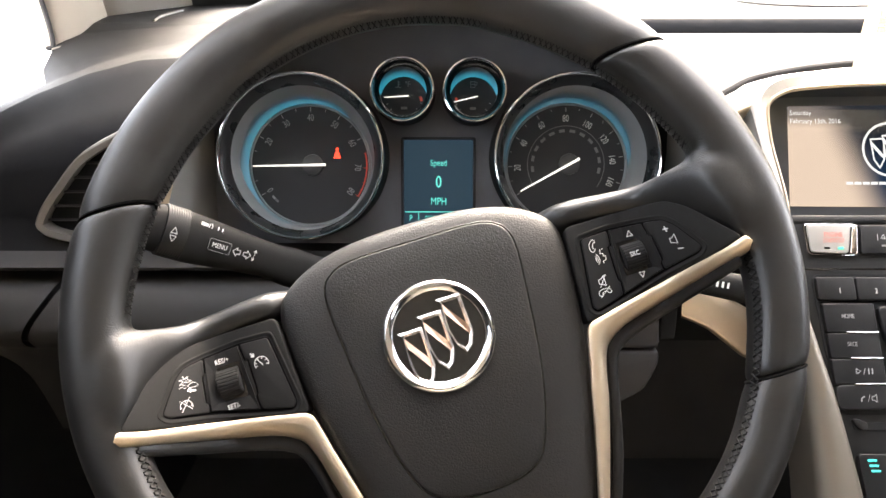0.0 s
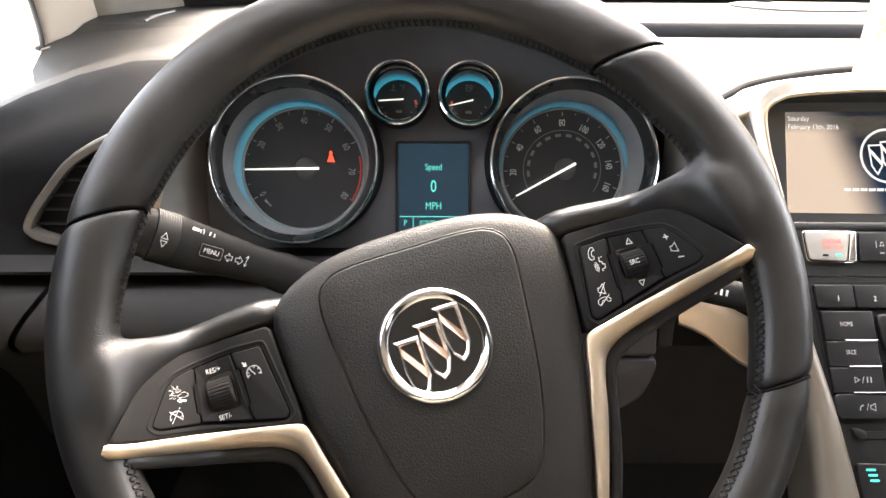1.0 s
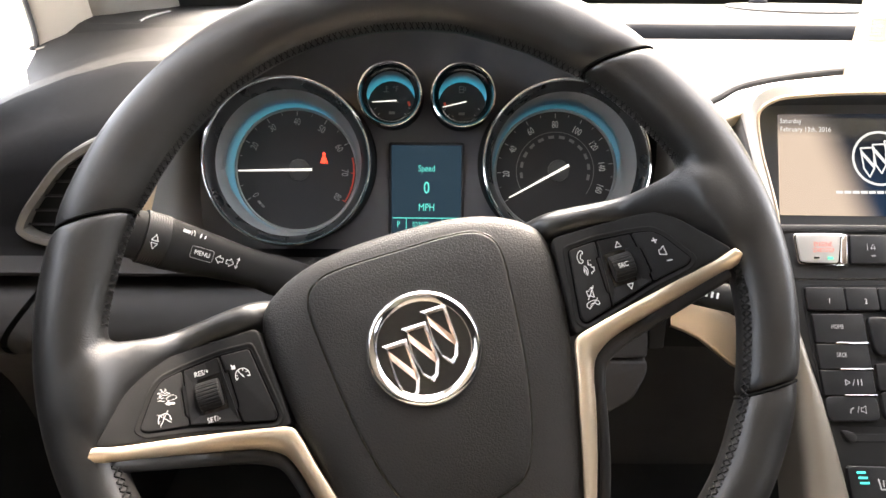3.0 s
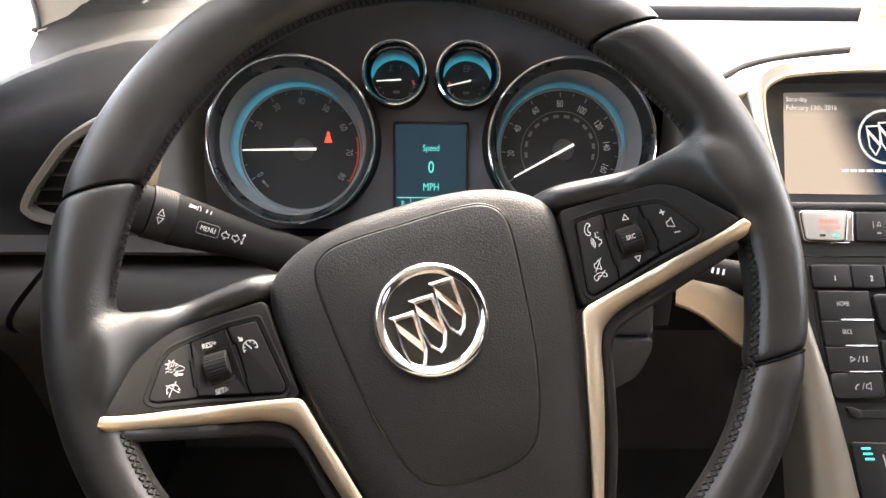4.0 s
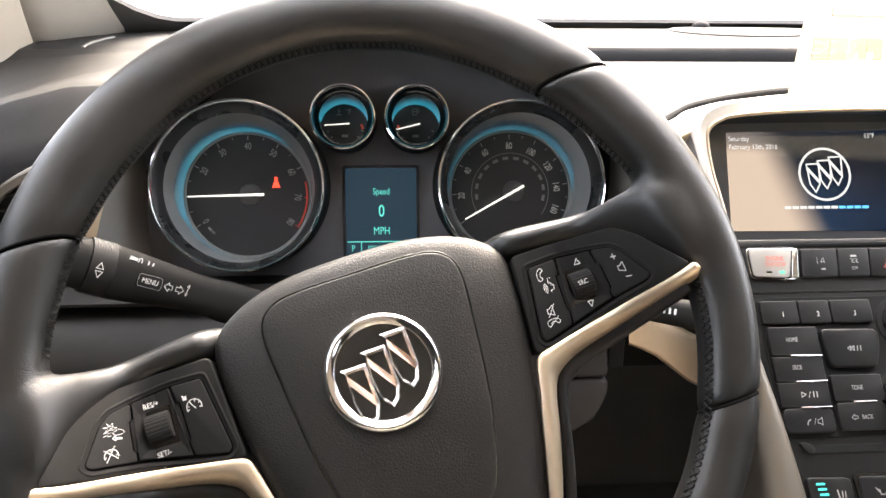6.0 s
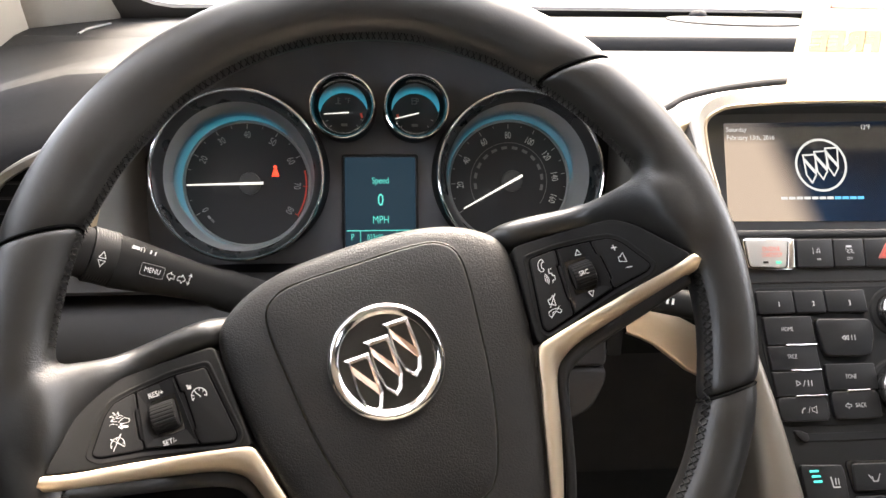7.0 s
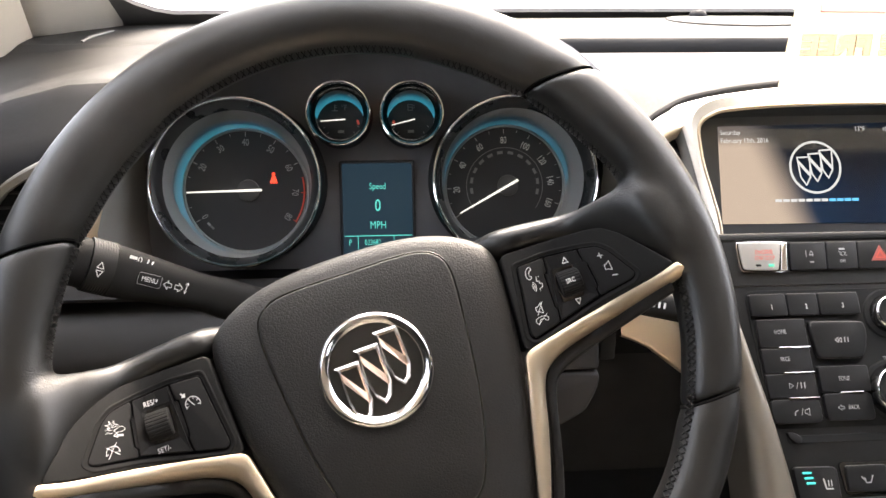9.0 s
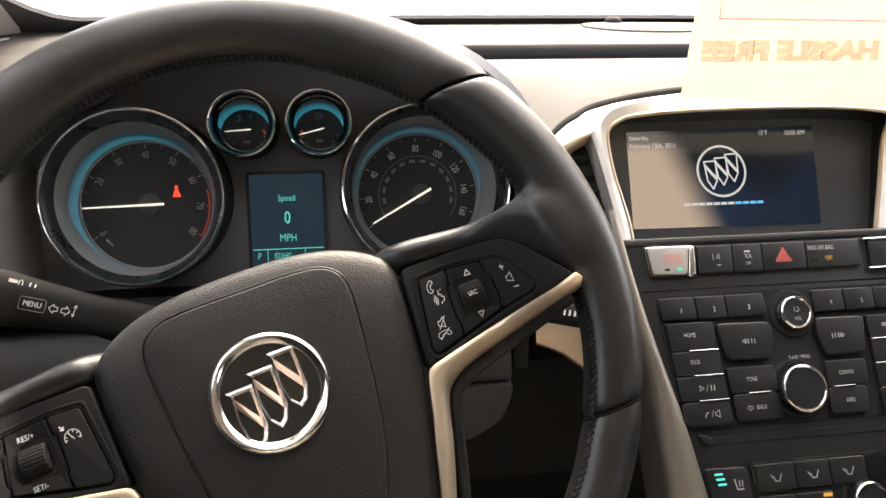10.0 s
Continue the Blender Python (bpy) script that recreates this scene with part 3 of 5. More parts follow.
for side in (-1, 1):
    pad = part("switch_pad", slab(mirror(rounded(PANEL, 4, 4), side), -52, -36.0, 1.2, 3), PLASTIC, wheel, bend=rise)
    wheel_pads[side] = pad
    part("switch_well", slab(mirror(rounded(inset(SWITCH_AREA, -0.9), 3, 3), side), -42, -35.8, 0.1, 1), GAPBLACK, pad, bend=rise)
    part("well_rim", loft([[(x, y, z) for x, y in mirror(rounded(inset(SWITCH_AREA, -d), 3, 3), side)] for d, z in ((0.9, -36.2), (2.4, -35.4), (2.8, -35.3), (3.1, -35.4), (3.6, -36.1))], False, False), PLASTIC, pad, bend=rise, sharp=60)
    for P in (KEY_IN, KEY_OUT):
        part("button", slab(mirror(rounded(P, 1.6, 3), side), -40, -34.5, 0.6, 3), BUTTON, pad, bend=rise)
    part("rocker_base", slab(mirror(rounded(KEY_MID, 0.6, 2), side), -40, -35.3, 0.4, 2), BUTTON, pad, bend=rise)
    # the rocker falls in four facets towards the thumb roller
    top, low = [mirror(P, side) for P in FUNNEL]
    part("rocker_surround", loft([[(x, y, -36) for x, y in top], [(x, y, -34.2) for x, y in top], [(x, y, -35.0) for x, y in low], [(x, y, -39) for x, y in low]], False, False), BUTTON, pad, bend=rise, sharp=8)
    # ribbed thumb roller
    bm = bmesh.new()
    loops = []
    for x, r in ((-6.2, 6.4), (-5.6, 7.2), (5.6, 7.2), (6.2, 6.4)):
        ring = []
        for k in range(96):
            rr = r + (0.0 if k % 4 == 0 else 0.38)
            ring.append((side * 115.4 + x, -6.5 + 1.02 * rr * math.cos(k * math.pi / 48), -37.0 + rr * math.sin(k * math.pi / 48)))
        loops.append(ring)
    part("thumb_roller", loft(loops, bm=bm), BUTTON, pad, "ribbed thumb roller", bend=rise, sharp=20, split=False)
    part("roller_pit", slab(mirror(box2(115.4, -6.5, 15.6, 19.6, 1.5), side), -40, -35.25, 0.1, 1), GLOSSBLACK, pad, bend=rise)
    part("spoke_back", spoke_back(side), MOULDING, wheel, "satin black moulding under the spear", bend=rise, sharp=60, split=False)
    part("trim_spear", trim_spear(side), SILVER, wheel, "champagne satin metal spear", bend=rise, sharp=40, split=False)

ZK = -34.3
pr, pl = wheel_pads[1], wheel_pads[-1]


def icon(name, strokes, pad, w=0.4, z=ZK, size=0.86):
    """White printed lines on a key."""
    bm = bmesh.new()
    flat = [p for pts in strokes for p in pts]
    cx, cy = (sum(p[k] for p in flat) / len(flat) for k in (0, 1))
    for pts in strokes:
        stroke([(lerp(cx, x, size), lerp(cy, y, size)) for x, y in pts], w, z, bm)
    return part(name, bm, INK, pad, bend=rise, split=False)


def ringed(pts, n=3):
    c = [tuple(p) for p in smooth(pts, n)]
    return c + c[:1]


lettering("SRC", 2.6, 114.5, -6.4, -28.6, INK, pr, squeeze=0.85, bend=rise)
icon("triangle", [[(115.0, 4.6), (118.8, 4.3), (117.3, 8.0), (115.0, 4.6)]], pr, z=-34.0)
icon("triangle", [[(114.4, -16.4), (118.0, -16.6), (115.8, -20.0), (114.4, -16.4)]], pr, z=-34.0)
icon("plus_sign", [[(135.7, 2.6), (139.0, 2.2)], [(137.2, 4.1), (137.5, 0.7)]], pr, 0.55)
icon("minus_sign", [[(139.8, -10.3), (143.2, -10.7)]], pr, 0.6)
icon("speaker_icon", [[(137.4, -3.2), (138.6, -3.4), (141.2, -1.4), (141.6, -7.6), (138.4, -6.4), (137.3, -6.3), (137.4, -3.2)]], pr)
icon("call_icon", [ringed([(95.6, 9.2), (97.0, 8.8), (97.2, 7.2), (95.9, 6.9), (95.0, 5.0), (95.0, 3.6), (96.0, 3.0), (95.3, 1.6), (93.6, 1.7), (92.8, 3.9), (93.4, 7.0)], 2)], pr, 0.36)
icon("voice_icon", [arc2(93.3, -2.6, 1.2, -55, 55, 5), arc2(92.6, -2.6, 2.9, -50, 50, 6), arc2(92.0, -2.6, 4.5, -45, 45, 7),
                    [(98.6, 3.2), (97.9, 0.2), (99.6, 0.0), (99.4, -1.6), (100.9, -2.0), (100.3, -4.4), (98.4, -4.8), (98.2, -6.0)], [(99.8, 3.0), (100.3, 2.9)]], pr, 0.36)
icon("mute_icon", [[(91.6, -13.4), (93.0, -13.6), (95.4, -11.6), (95.2, -18.2), (92.8, -16.6), (91.4, -16.4), (91.6, -13.4)], [(91.2, -18.6), (97.0, -11.2)]], pr, 0.36)
icon("hang_up_icon", [ringed([(89.0, -22.0), (89.4, -20.0), (92.4, -18.9), (96.0, -19.4), (97.4, -21.2), (96.6, -22.4), (95.0, -21.8), (94.6, -20.8), (91.8, -20.8), (91.2, -22.4), (90.0, -23.0)], 2), [(89.8, -23.6), (97.2, -18.2)]], pr, 0.34)
lettering("RES/+", 2.65, -116.7, 5.4, -33.6, INK, pl, squeeze=0.85, bend=rise)
lettering("SET/-", 2.65, -116.0, -19.6, -33.5, INK, pl, squeeze=0.85, bend=rise)
bm_ticks = [[(-96.6 + 3.0 * math.cos(radians(a)), -2.2 + 3.0 * math.sin(radians(a))), (-96.6 + 4.3 * math.cos(radians(a)), -2.2 + 4.3 * math.sin(radians(a)))] for a in (-15, 30, 75, 120, 165, 195)]
icon("cruise_icon", [arc2(-96.6, -2.2, 4.4, -20, 205, 18), [(-96.0, -3.2), (-98.4, 0.4)]] + bm_ticks, pl, 0.42)
icon("cruise_icon", [[(-101.4, 5.0), (-100.0, 2.9)], [(-101.3, 3.0), (-99.7, 2.7), (-99.6, 4.4)]], pl, 0.8)
icon("cancel_icon", [arc2(-140.4, -12.4, 3.9, -15, 195, 18), [(-143.8, -8.0), (-137.0, -14.6)], [(-143.6, -15.2), (-137.4, -7.2)]]
     + [[(-140.4 + 2.8 * math.cos(radians(a)), -12.4 + 2.8 * math.sin(radians(a))), (-140.4 + 3.9 * math.cos(radians(a)), -12.4 + 3.9 * math.sin(radians(a)))] for a in (0, 90, 180)], pl, 0.26)
icon("distance_icon", [ringed([(-137.5, -1.7), (-136.0, -1.0), (-134.3, -0.5), (-132.6, -1.4), (-132.0, -2.7), (-133.8, -3.2), (-136.2, -2.9)], 2),
                       [(-141.6, -0.2), (-140.2, -0.2), (-139.2, -1.0), (-138.2, -1.0)], [(-142.0, -1.9), (-140.3, -1.5), (-139.5, -2.5), (-138.4, -2.5)]], pl, 0.17, size=1.0)
icon("impact_mark", [[(-139.0, 3.9), (-137.9, 2.0), (-136.4, 3.3), (-136.7, 1.5), (-134.8, 0.6), (-136.9, 0.1), (-138.4, 0.5), (-140.7, 0.1), (-139.2, 1.4), (-141.2, 2.4), (-138.7, 2.2), (-139.0, 3.9)], [(-138.4, 1.2), (-136.9, 1.0)]], pl, 0.17, size=1.0)
icon("distance_arrow", [[(-136.4, -4.4), (-133.9, -5.2)]], pl, 0.9, size=1.0)
icon("distance_arrow", [[(-138.0, -4.1), (-136.3, -3.0), (-136.6, -5.4), (-138.0, -4.1)]], pl, 0.3, size=1.0)


# ---- instrument cluster ----
CLUSTER = facing(-0.0045, 0.676, 0.939, 14.4)
cluster = thing("instrument_cluster", CLUSTER, "lit instrument cluster with two large and two small chrome-ringed gauges", "instrument cluster")
face = [(-196, -85), (196, -85)] + [(204 * math.cos(math.pi * k / 18), -34 + 163 * math.sin(math.pi * k / 18)) for k in range(19)]
part("face_panel", slab(rounded(face, 3, 2), -14, -1.5, 1.0, 2), PANELGREY, cluster)


def bezel(cx, cy, r, z, parent_name, label):
    """A deep black tube with a chrome rim."""
    tube = part(parent_name, lathe([(r + 1.5, -1.5), (r + 1.0, z - 6), (r - 0.5, z - 2)], cx, cy, 96), PLASTIC, cluster, label, sharp=40)
    part("chrome_ring", lathe([(r + 0.3, z - 4), (r + 0.8, z - 1.0), (r + 0.2, z + 0.6), (r - 0.9, z + 0.8), (r - 1.9, z - 0.2), (r - 2.2, z - 3)], cx, cy, 128), CHROME, tube, sharp=50)
    return tube


def polar(cx, cy, r, a):
    return cx + r * math.cos(radians(a)), cy + r * math.sin(radians(a))


def halo(cx, cy, r0, z0, r1, z1, a0, a1, n=48):
    """A crescent strip of the cone, lit from behind, thin at both ends."""
    bm, rows = bmesh.new(), []
    for i in range(n + 1):
        t = i / n
        a = lerp(a0, a1, t)
        w = max(0.02, math.sin(math.pi * t)) ** 0.6
        row = []
        for s in (0.0, 0.5, 1.0):
            k = s * w
            x, y = polar(cx, cy, lerp(r0, r1, k) - 0.25, a)
            row.append((x, y, lerp(z0, z1, k) + 0.25))
        rows.append(row)
    return loft(rows, closed=False, bm=bm)


def big_gauge(name, cx, cy, rx, ry, label):
    g = bezel(rx, ry, 69.0, 55, name, label)
    # black inner lip, then the grey cone down to the dial, whose centre lies a little aside
    loops = []
    for r, z, k in ((67, 53, 0.0), (64.0, 50, 0.05), (60.8, 42, 0.2)):
        loops.append([(lerp(rx, cx, k) + r * math.cos(t), lerp(ry, cy, k) + r * math.sin(t), z) for t in [2 * math.pi * i / 96 for i in range(96)]])
    part("black_lip", loft(loops, False, False), LIPGREY, g)
    loops = []
    for r, z, k in ((60.8, 42, 0.2), (57.5, 14, 0.75), (55.2, 3.0, 1.0), (54.0, 1.8, 1.0)):
        loops.append([(lerp(rx, cx, k) + r * math.cos(t), lerp(ry, cy, k) + r * math.sin(t), z) for t in [2 * math.pi * i / 96 for i in range(96)]])
    part("cone", loft(loops, False, False), CONE, g, "grey cone", sharp=60)
    part("dial", lathe([(54.2, 0.6), (0, 0.6)], cx, cy, 96), FACE, g, "black dial")
    part("dial_ring", lathe([(55.0, 1.2), (54.6, 2.6), (53.2, 2.8), (52.4, 1.2)], cx, cy, 96), CONE, g)
    return g


TX, TY, SX, SY = -114.6, -4.8, 114.9, -4.0
tach = big_gauge("tachometer", TX, TY, -114.1, 2.2, "rev counter with a white needle resting near ten")
speedo = big_gauge("speedometer", SX, SY, 116.4, 2.0, "speedometer with a white needle at zero")
HC = (0.02, 0.42, 0.62)
part("halo", halo(TX, TY, 55.2, 3.0, 58.5, 22, 50, 250), halo_light("tach_halo", TX, TY, 55.2, 58.6, HC, 0.044), tach, "cyan halo light")
part("halo", halo(SX, SY, 55.2, 3.0, 58.5, 22, 0, 180), halo_light("speed_halo", SX, SY, 55.2, 58.6, HC, 0.026), speedo, "cyan halo light")

# tachometer scale: 0 at the lower left, 80 at the lower right
TA = lambda v: 211.0 - v * (211.0 + 33.0) / 80.0
for v in range(0, 81, 5):
    a = TA(v)
    big = v % 10 == 0
    x0, y0 = polar(TX, TY, 51.5, a)
    x1, y1 = polar(TX, TY, 48.0 if big else 49.6, a)
    part("tick", stroke([(x0, y0), (x1, y1)], 0.7 if big else 0.5, 0.7), DIMINK if v < 65 else REDPRINT, tach)
    if big and v != 10:
        x, y = polar(TX, TY, 42.4, a)
        lettering(str(v), 6.0, x, y, 0.7, DIMINK, tach, rot=a - 90 if a > -30 else a - 90, squeeze=0.72, name="number")
part("red_zone", stroke(arc2(TX, TY, 50.6, 12, -32, 24), 1.3, 0.75), REDPRINT, tach)
for k, w in ((0, 3.0), (1, 7.0)):
    x, y = polar(TX, TY, 43 + 0.5 * k, 222 + 5 * k)
    part("small_print", stroke([polar(TX, TY, 44, 219 + 5 * k), polar(TX, TY, 44, 222 + 5.5 * k)], 2.0, 0.7), FAINTINK if k else DIMINK, tach)


def needle(cx, cy, a, length, tail, g, z=5.0):
    d, n = Vector((math.cos(radians(a)), math.sin(radians(a)))), Vector((-math.sin(radians(a)), math.cos(radians(a))))
    c = Vector((cx, cy))
    P = [c - d * tail - n * 1.15, c + d * length - n * 0.6, c + d * length + n * 0.6, c - d * tail + n * 1.15]
    part("needle", slab(P, z - 1.0, z, 0.3, 1), NEEDLE, g, "white needle")
    part("needle_hub", lathe([(9.6, 0.6), (9.2, 2.8), (7.5, 3.4), (0, 3.5)], cx, cy, 32), LIPHUB, g)


needle(TX + 2, TY + 0.5, TA(10) + 0.6, 53, 12, tach)
needle(SX + 3, SY + 0.5, 209.0, 50, 10, speedo)
# warning lamp: a plain red belt sign
bm = slab([(0.8 * x + TX + 24.1, 0.95 * y + TY + 11.0) for x, y in rounded([(-1.5, 1.9), (1.5, 1.9), (3.4, -2.6), (4.3, -5.3), (1.3, -4.2), (0, -5.4), (-1.3, -4.2), (-4.3, -5.3), (-3.4, -2.6)], 0.8, 2)], 0.6, 0.9, 0.1, 1)
slab(arc2(TX + 24.1, TY + 14.5, 1.5, 0, 345, 14), 0.6, 0.9, 0.1, 1, bm)
part("warning_lamp", bm, RED, tach, "lit red warning lamp")

SA = lambda v: 90.8 - (1.5 if v < 80 else 1.36) * (v - 80)
for v in range(0, 161, 10):
    a = SA(v)
    big = v % 20 == 0
    part("tick", stroke([polar(SX, SY - 1, 51.5, a), polar(SX, SY - 1, 48.2 if big else 49.8, a)], 0.7 if big else 0.5, 0.7), DIMINK, speedo)
    if big and v:
        x, y = polar(SX - 0.2, SY - 2.2, 43.0 if v < 100 else 42.0, a)
        lettering(str(v), 6.0, x, y, 0.7, INK, speedo, rot=a - 90, squeeze=0.68, name="number")
part("inner_scale", stroke(arc2(SX, SY, 34.5, 215, -35, 48), 0.6, 0.7), FAINTINK, speedo)
for v in range(20, 260, 20):
    a = 205.5 - v * 231.0 / 257.0
    part("small_print", stroke([polar(SX, SY, 30.2, a + 3.4), polar(SX, SY, 30.2, a - 3.4)], 2.6, 0.7), FAINTINK, speedo)

for name, cx, cy, dx, ang, label in (("temperature_gauge", -30.1, 59.0, -30.3, 184, "small temperature gauge"), ("fuel_gauge", 31.2, 58.6, 31.5, 196, "small fuel gauge")):
    g = bezel(cx, cy, 26.6, 40, name, label)
    part("black_lip", lathe([(24.6, 38), (22.6, 34), (20.4, 25)], cx, cy, 64), GLOSSBLACK, g)
    part("cone", lathe([(20.4, 25), (20.6, 8), (20.8, 3)], cx, cy, 64), FACE, g, sharp=60)
    # the lit crescent leans from the tube down to the dial, which sits low in it
    rows = []
    for i in range(41):
        b = radians(lerp(-4, 184, i / 40))
        x, y = 20.3 * math.cos(b), 20.3 * math.sin(b)
        yi = min(y, -6.6 + math.sqrt(max(1.0, 20.8 ** 2 - x * x)))
        rows.append([(cx + x, cy + lerp(y, yi, k), lerp(24, 5, k)) for k in (0.0, 0.35, 0.7, 1.0)])
    part("halo", loft(rows, closed=False), halo_light(name + "_halo", cx, cy - 6.6, 20.4, 26.0, HC, 0.058), g, "cyan halo light")
    part("dial", lathe([(20.8, 3.5), (0, 3.5)], cx, cy, 64), FACE, g)
    a = radians(ang)
    part("needle", slab([(cx + 4 * 1 - 0.0, cy - 2.6 + 0.8), (cx + 4, cy - 2.6 - 0.4), (cx + 17.5 * math.cos(a), cy - 2.6 + 17.5 * math.sin(a) - 0.3), (cx + 17.5 * math.cos(a), cy - 2.6 + 17.5 * math.sin(a) + 0.4)], 4.6, 5.2, 0.1, 1), NEEDLE, g)
    if dx < 0:
        mark = stroke([(cx - 5.0, cy + 5.6), (cx - 5.0, cy + 10.2)], 0.9, 3.6)
        stroke([(cx - 7.4, cy + 5.2), (cx - 2.6, cy + 5.2)], 0.7, 3.6, mark)
        stroke([(cx - 5.0, cy + 9.6), (cx - 3.2, cy + 9.6)], 0.5, 3.6, mark)
        stroke([(cx - 5.0, cy + 7.9), (cx - 3.2, cy + 7.9)], 0.5, 3.6, mark)
        part("thermometer_mark", mark, FAINTINK, g)
        lettering("°F", 4.6, cx + 3.2, cy + 7.6, 3.6, FAINTINK, g, squeeze=0.9)
    else:
        mark = stroke([(cx - 2.2, cy + 5.4), (cx - 2.2, cy + 10.4), (cx + 1.6, cy + 10.4), (cx + 1.6, cy + 5.4), (cx - 2.2, cy + 5.4)], 0.6, 3.6)
        stroke([(cx - 2.2, cy + 8.2), (cx + 1.6, cy + 8.2)], 0.6, 3.6, mark)
        stroke([(cx + 1.6, cy + 7.6), (cx + 3.2, cy + 7.4), (cx + 3.4, cy + 9.6), (cx + 2.4, cy + 10.4)], 0.5, 3.6, mark)
        part("pump_mark", mark, FAINTINK, g)
    for b in (205, 225, 315, 338):
        part("tick", stroke([polar(cx, cy - 2.6, 17.2, b), polar(cx, cy - 2.6, 15.4, b)], 0.5, 3.6), DIMINK, g)
    part("small_print", stroke([(cx - 2, cy - 13), (cx + 2, cy - 13)], 2.4, 3.6), FAINTINK, g)
    part("red_zone" if dx < 0 else "tick", stroke([(cx + 14.5, cy - 3.5), (cx + 15.5, cy - 6.5)] if dx < 0 else [(cx - 15, cy - 4), (cx - 14.5, cy - 6)], 2.0, 3.6), REDPRINT, g)

display = part("display", slab(box2(0.4, -24, 62, 84, 1.5), -2, 1.2, 0.3, 1), LCD, cluster, "teal-on-navy trip display")
part("display_frame", loft([[(x, y, -2) for x, y in box2(0.4, -24, 68, 90, 3)], [(x, y, 2.2) for x, y in box2(0.4, -24, 67, 89, 3)],
                            [(x, y, 2.2) for x, y in box2(0.4, -24, 63, 85, 2)], [(x, y, 1.0) for x, y in box2(0.4, -24, 62.4, 84.4, 2)]], False, False), FACE, display)
lettering("Speed", 5.6, 0.6, -2.6, 1.2, TEAL, display, squeeze=0.78)
lettering("0", 10.5, 0.6, -19.9, 1.2, TEAL, display, squeeze=0.75, bold=0.12)
lettering("MPH", 6.6, 0.6, -37.2, 1.2, TEAL, display, squeeze=0.78)
part("rule", stroke([(-29.5, -46.5), (30.3, -46.5)], 0.8, 1.2), TEAL, display)
part("divider", stroke([(-17.5, -46.5), (-17.5, -60)], 0.6, 1.2), TEAL, display)
part("divider", stroke([(14.5, -46.5), (14.5, -60)], 0.6, 1.2), TEAL, display)
lettering("P", 5.4, -24.5, -52.4, 1.2, TEAL, display, squeeze=0.75)
lettering("023682", 5.0, -4.5, -52.6, 1.2, TEAL, display, squeeze=0.68)


# ---- dashboard ----
def dash_profile(x):
    """Where the pad's front edge lies, and its height, along the width."""
    front = 0.635
    if -0.215 < x < 0.575:
        front = lerp(0.74, 0.66, ease(0.15, 0.208, x))
    sag = 0.055 * ((-0.25 - x) / 0.19) ** 1.5 if x < -0.25 else 0.0
    return front, sag


def lift(x):
    """The rear of the pad rises to the ledge towards the door."""
    return 0.012 * ease(-0.10, -0.26, x)


def fold(x):
    """Where the light top meets the dark face."""
    f, sag = dash_profile(x)
    if x < -0.2:
        return (f + 0.067, 1.0265 - 1.2 * sag)
    k = ease(0.15, 0.208, x) if x < 0.575 else 0.0
    return (f + lerp(0.034, 0.004, k), lerp(1.019, 0.987, k))


def lerp2(a, b, t):
    return (lerp(a[0], b[0], t), lerp(a[1], b[1], t))


def roll(x):
    """The rounded shoulder of the dark face, from the fold down to where it stands upright."""
    f, sag = dash_profile(x)
    low = (f + 0.001, 0.982 - sag)
    if x < -0.2:
        return [(f + 0.058, 1.0232 - 1.24 * sag), (f + 0.047, 1.0165 - 1.28 * sag), (f + 0.034, 1.006 - 1.3 * sag), (f + 0.018, 0.994 - 1.2 * sag)]
    return [lerp2(fold(x), low, k) for k in (0.2, 0.4, 0.6, 0.8)]


I4 = Matrix.Identity(4)
stations = [-0.458, -0.44, -0.425, -0.41, -0.37, -0.32, -0.27, -0.225, -0.214, -0.1, 0.0, 0.1, 0.15, 0.165, 0.18, 0.19, 0.200, 0.208, 0.26, 0.38, 0.50, 0.570, 0.585, 0.75, 0.95, 1.13, 1.21]
rows = []
for x in stations:
    f, sag = dash_profile(x)
    z = 1.032 - sag
    rows.append([(1000 * (max(x, -0.44) if y < 0.88 else x), 1000 * y, 1000 * h) for y, h in (
        (0.962, 1.027 + lift(x) - 0.22 * sag), (0.93, 1.030 + 0.5 * lift(x) - 0.34 * sag), (0.895, 1.031 + 0.2 * lift(x) - 0.65 * sag), (0.86, 1.031 - 0.92 * sag), (max(0.78, f + 0.10), 1.030 - 0.98 * sag), (f + 0.085, z - 0.003 - 0.12 * sag), lerp2((f + 0.085, z - 0.003 - 0.12 * sag), fold(x), 0.5), fold(x))])
dash = single("dashboard", loft(rows, closed=False), DASHTOP, I4, "taupe soft-skinned dashboard top under the windscreen", "dashboard", sharp=50)
rows = []
for x in stations:
    f, sag = dash_profile(x)
    z = 1.032 - sag
    g = 0.635 if x < 0.205 else f
    under = 0.866 if -0.22 < x < 0.205 else 0.0
    rows.append([(1000 * max(x, -0.44), 1000 * y, 1000 * h) for y, h in (
        fold(x), *roll(x), (f - 0.001, z - 0.055), (f - 0.005, 0.95 - 0.5 * sag), (f - 0.004, under or 0.90), (g - 0.004, under or 0.893), (g - 0.016, 0.873))])
part("lower_panel", loft(rows, closed=False), DASHDARK, dash, "dark dash face and knee panel", sharp=60)
# shelf under the face, a groove, then the rolled knee panel with a curved gap near the door
SHELF = [(-0.016, 0.873), (-0.025, 0.867), (-0.031, 0.8635), (-0.029, 0.860), (-0.004, 0.857), (-0.002, 0.850)]
KNEE = [(-0.002, 0.850), (-0.030, 0.8465), (-0.042, 0.839), (-0.049, 0.827), (-0.052, 0.813), (-0.047, 0.80), (-0.034, 0.789), (-0.01, 0.778), (0.04, 0.745), (0.09, 0.69), (0.13, 0.60)]
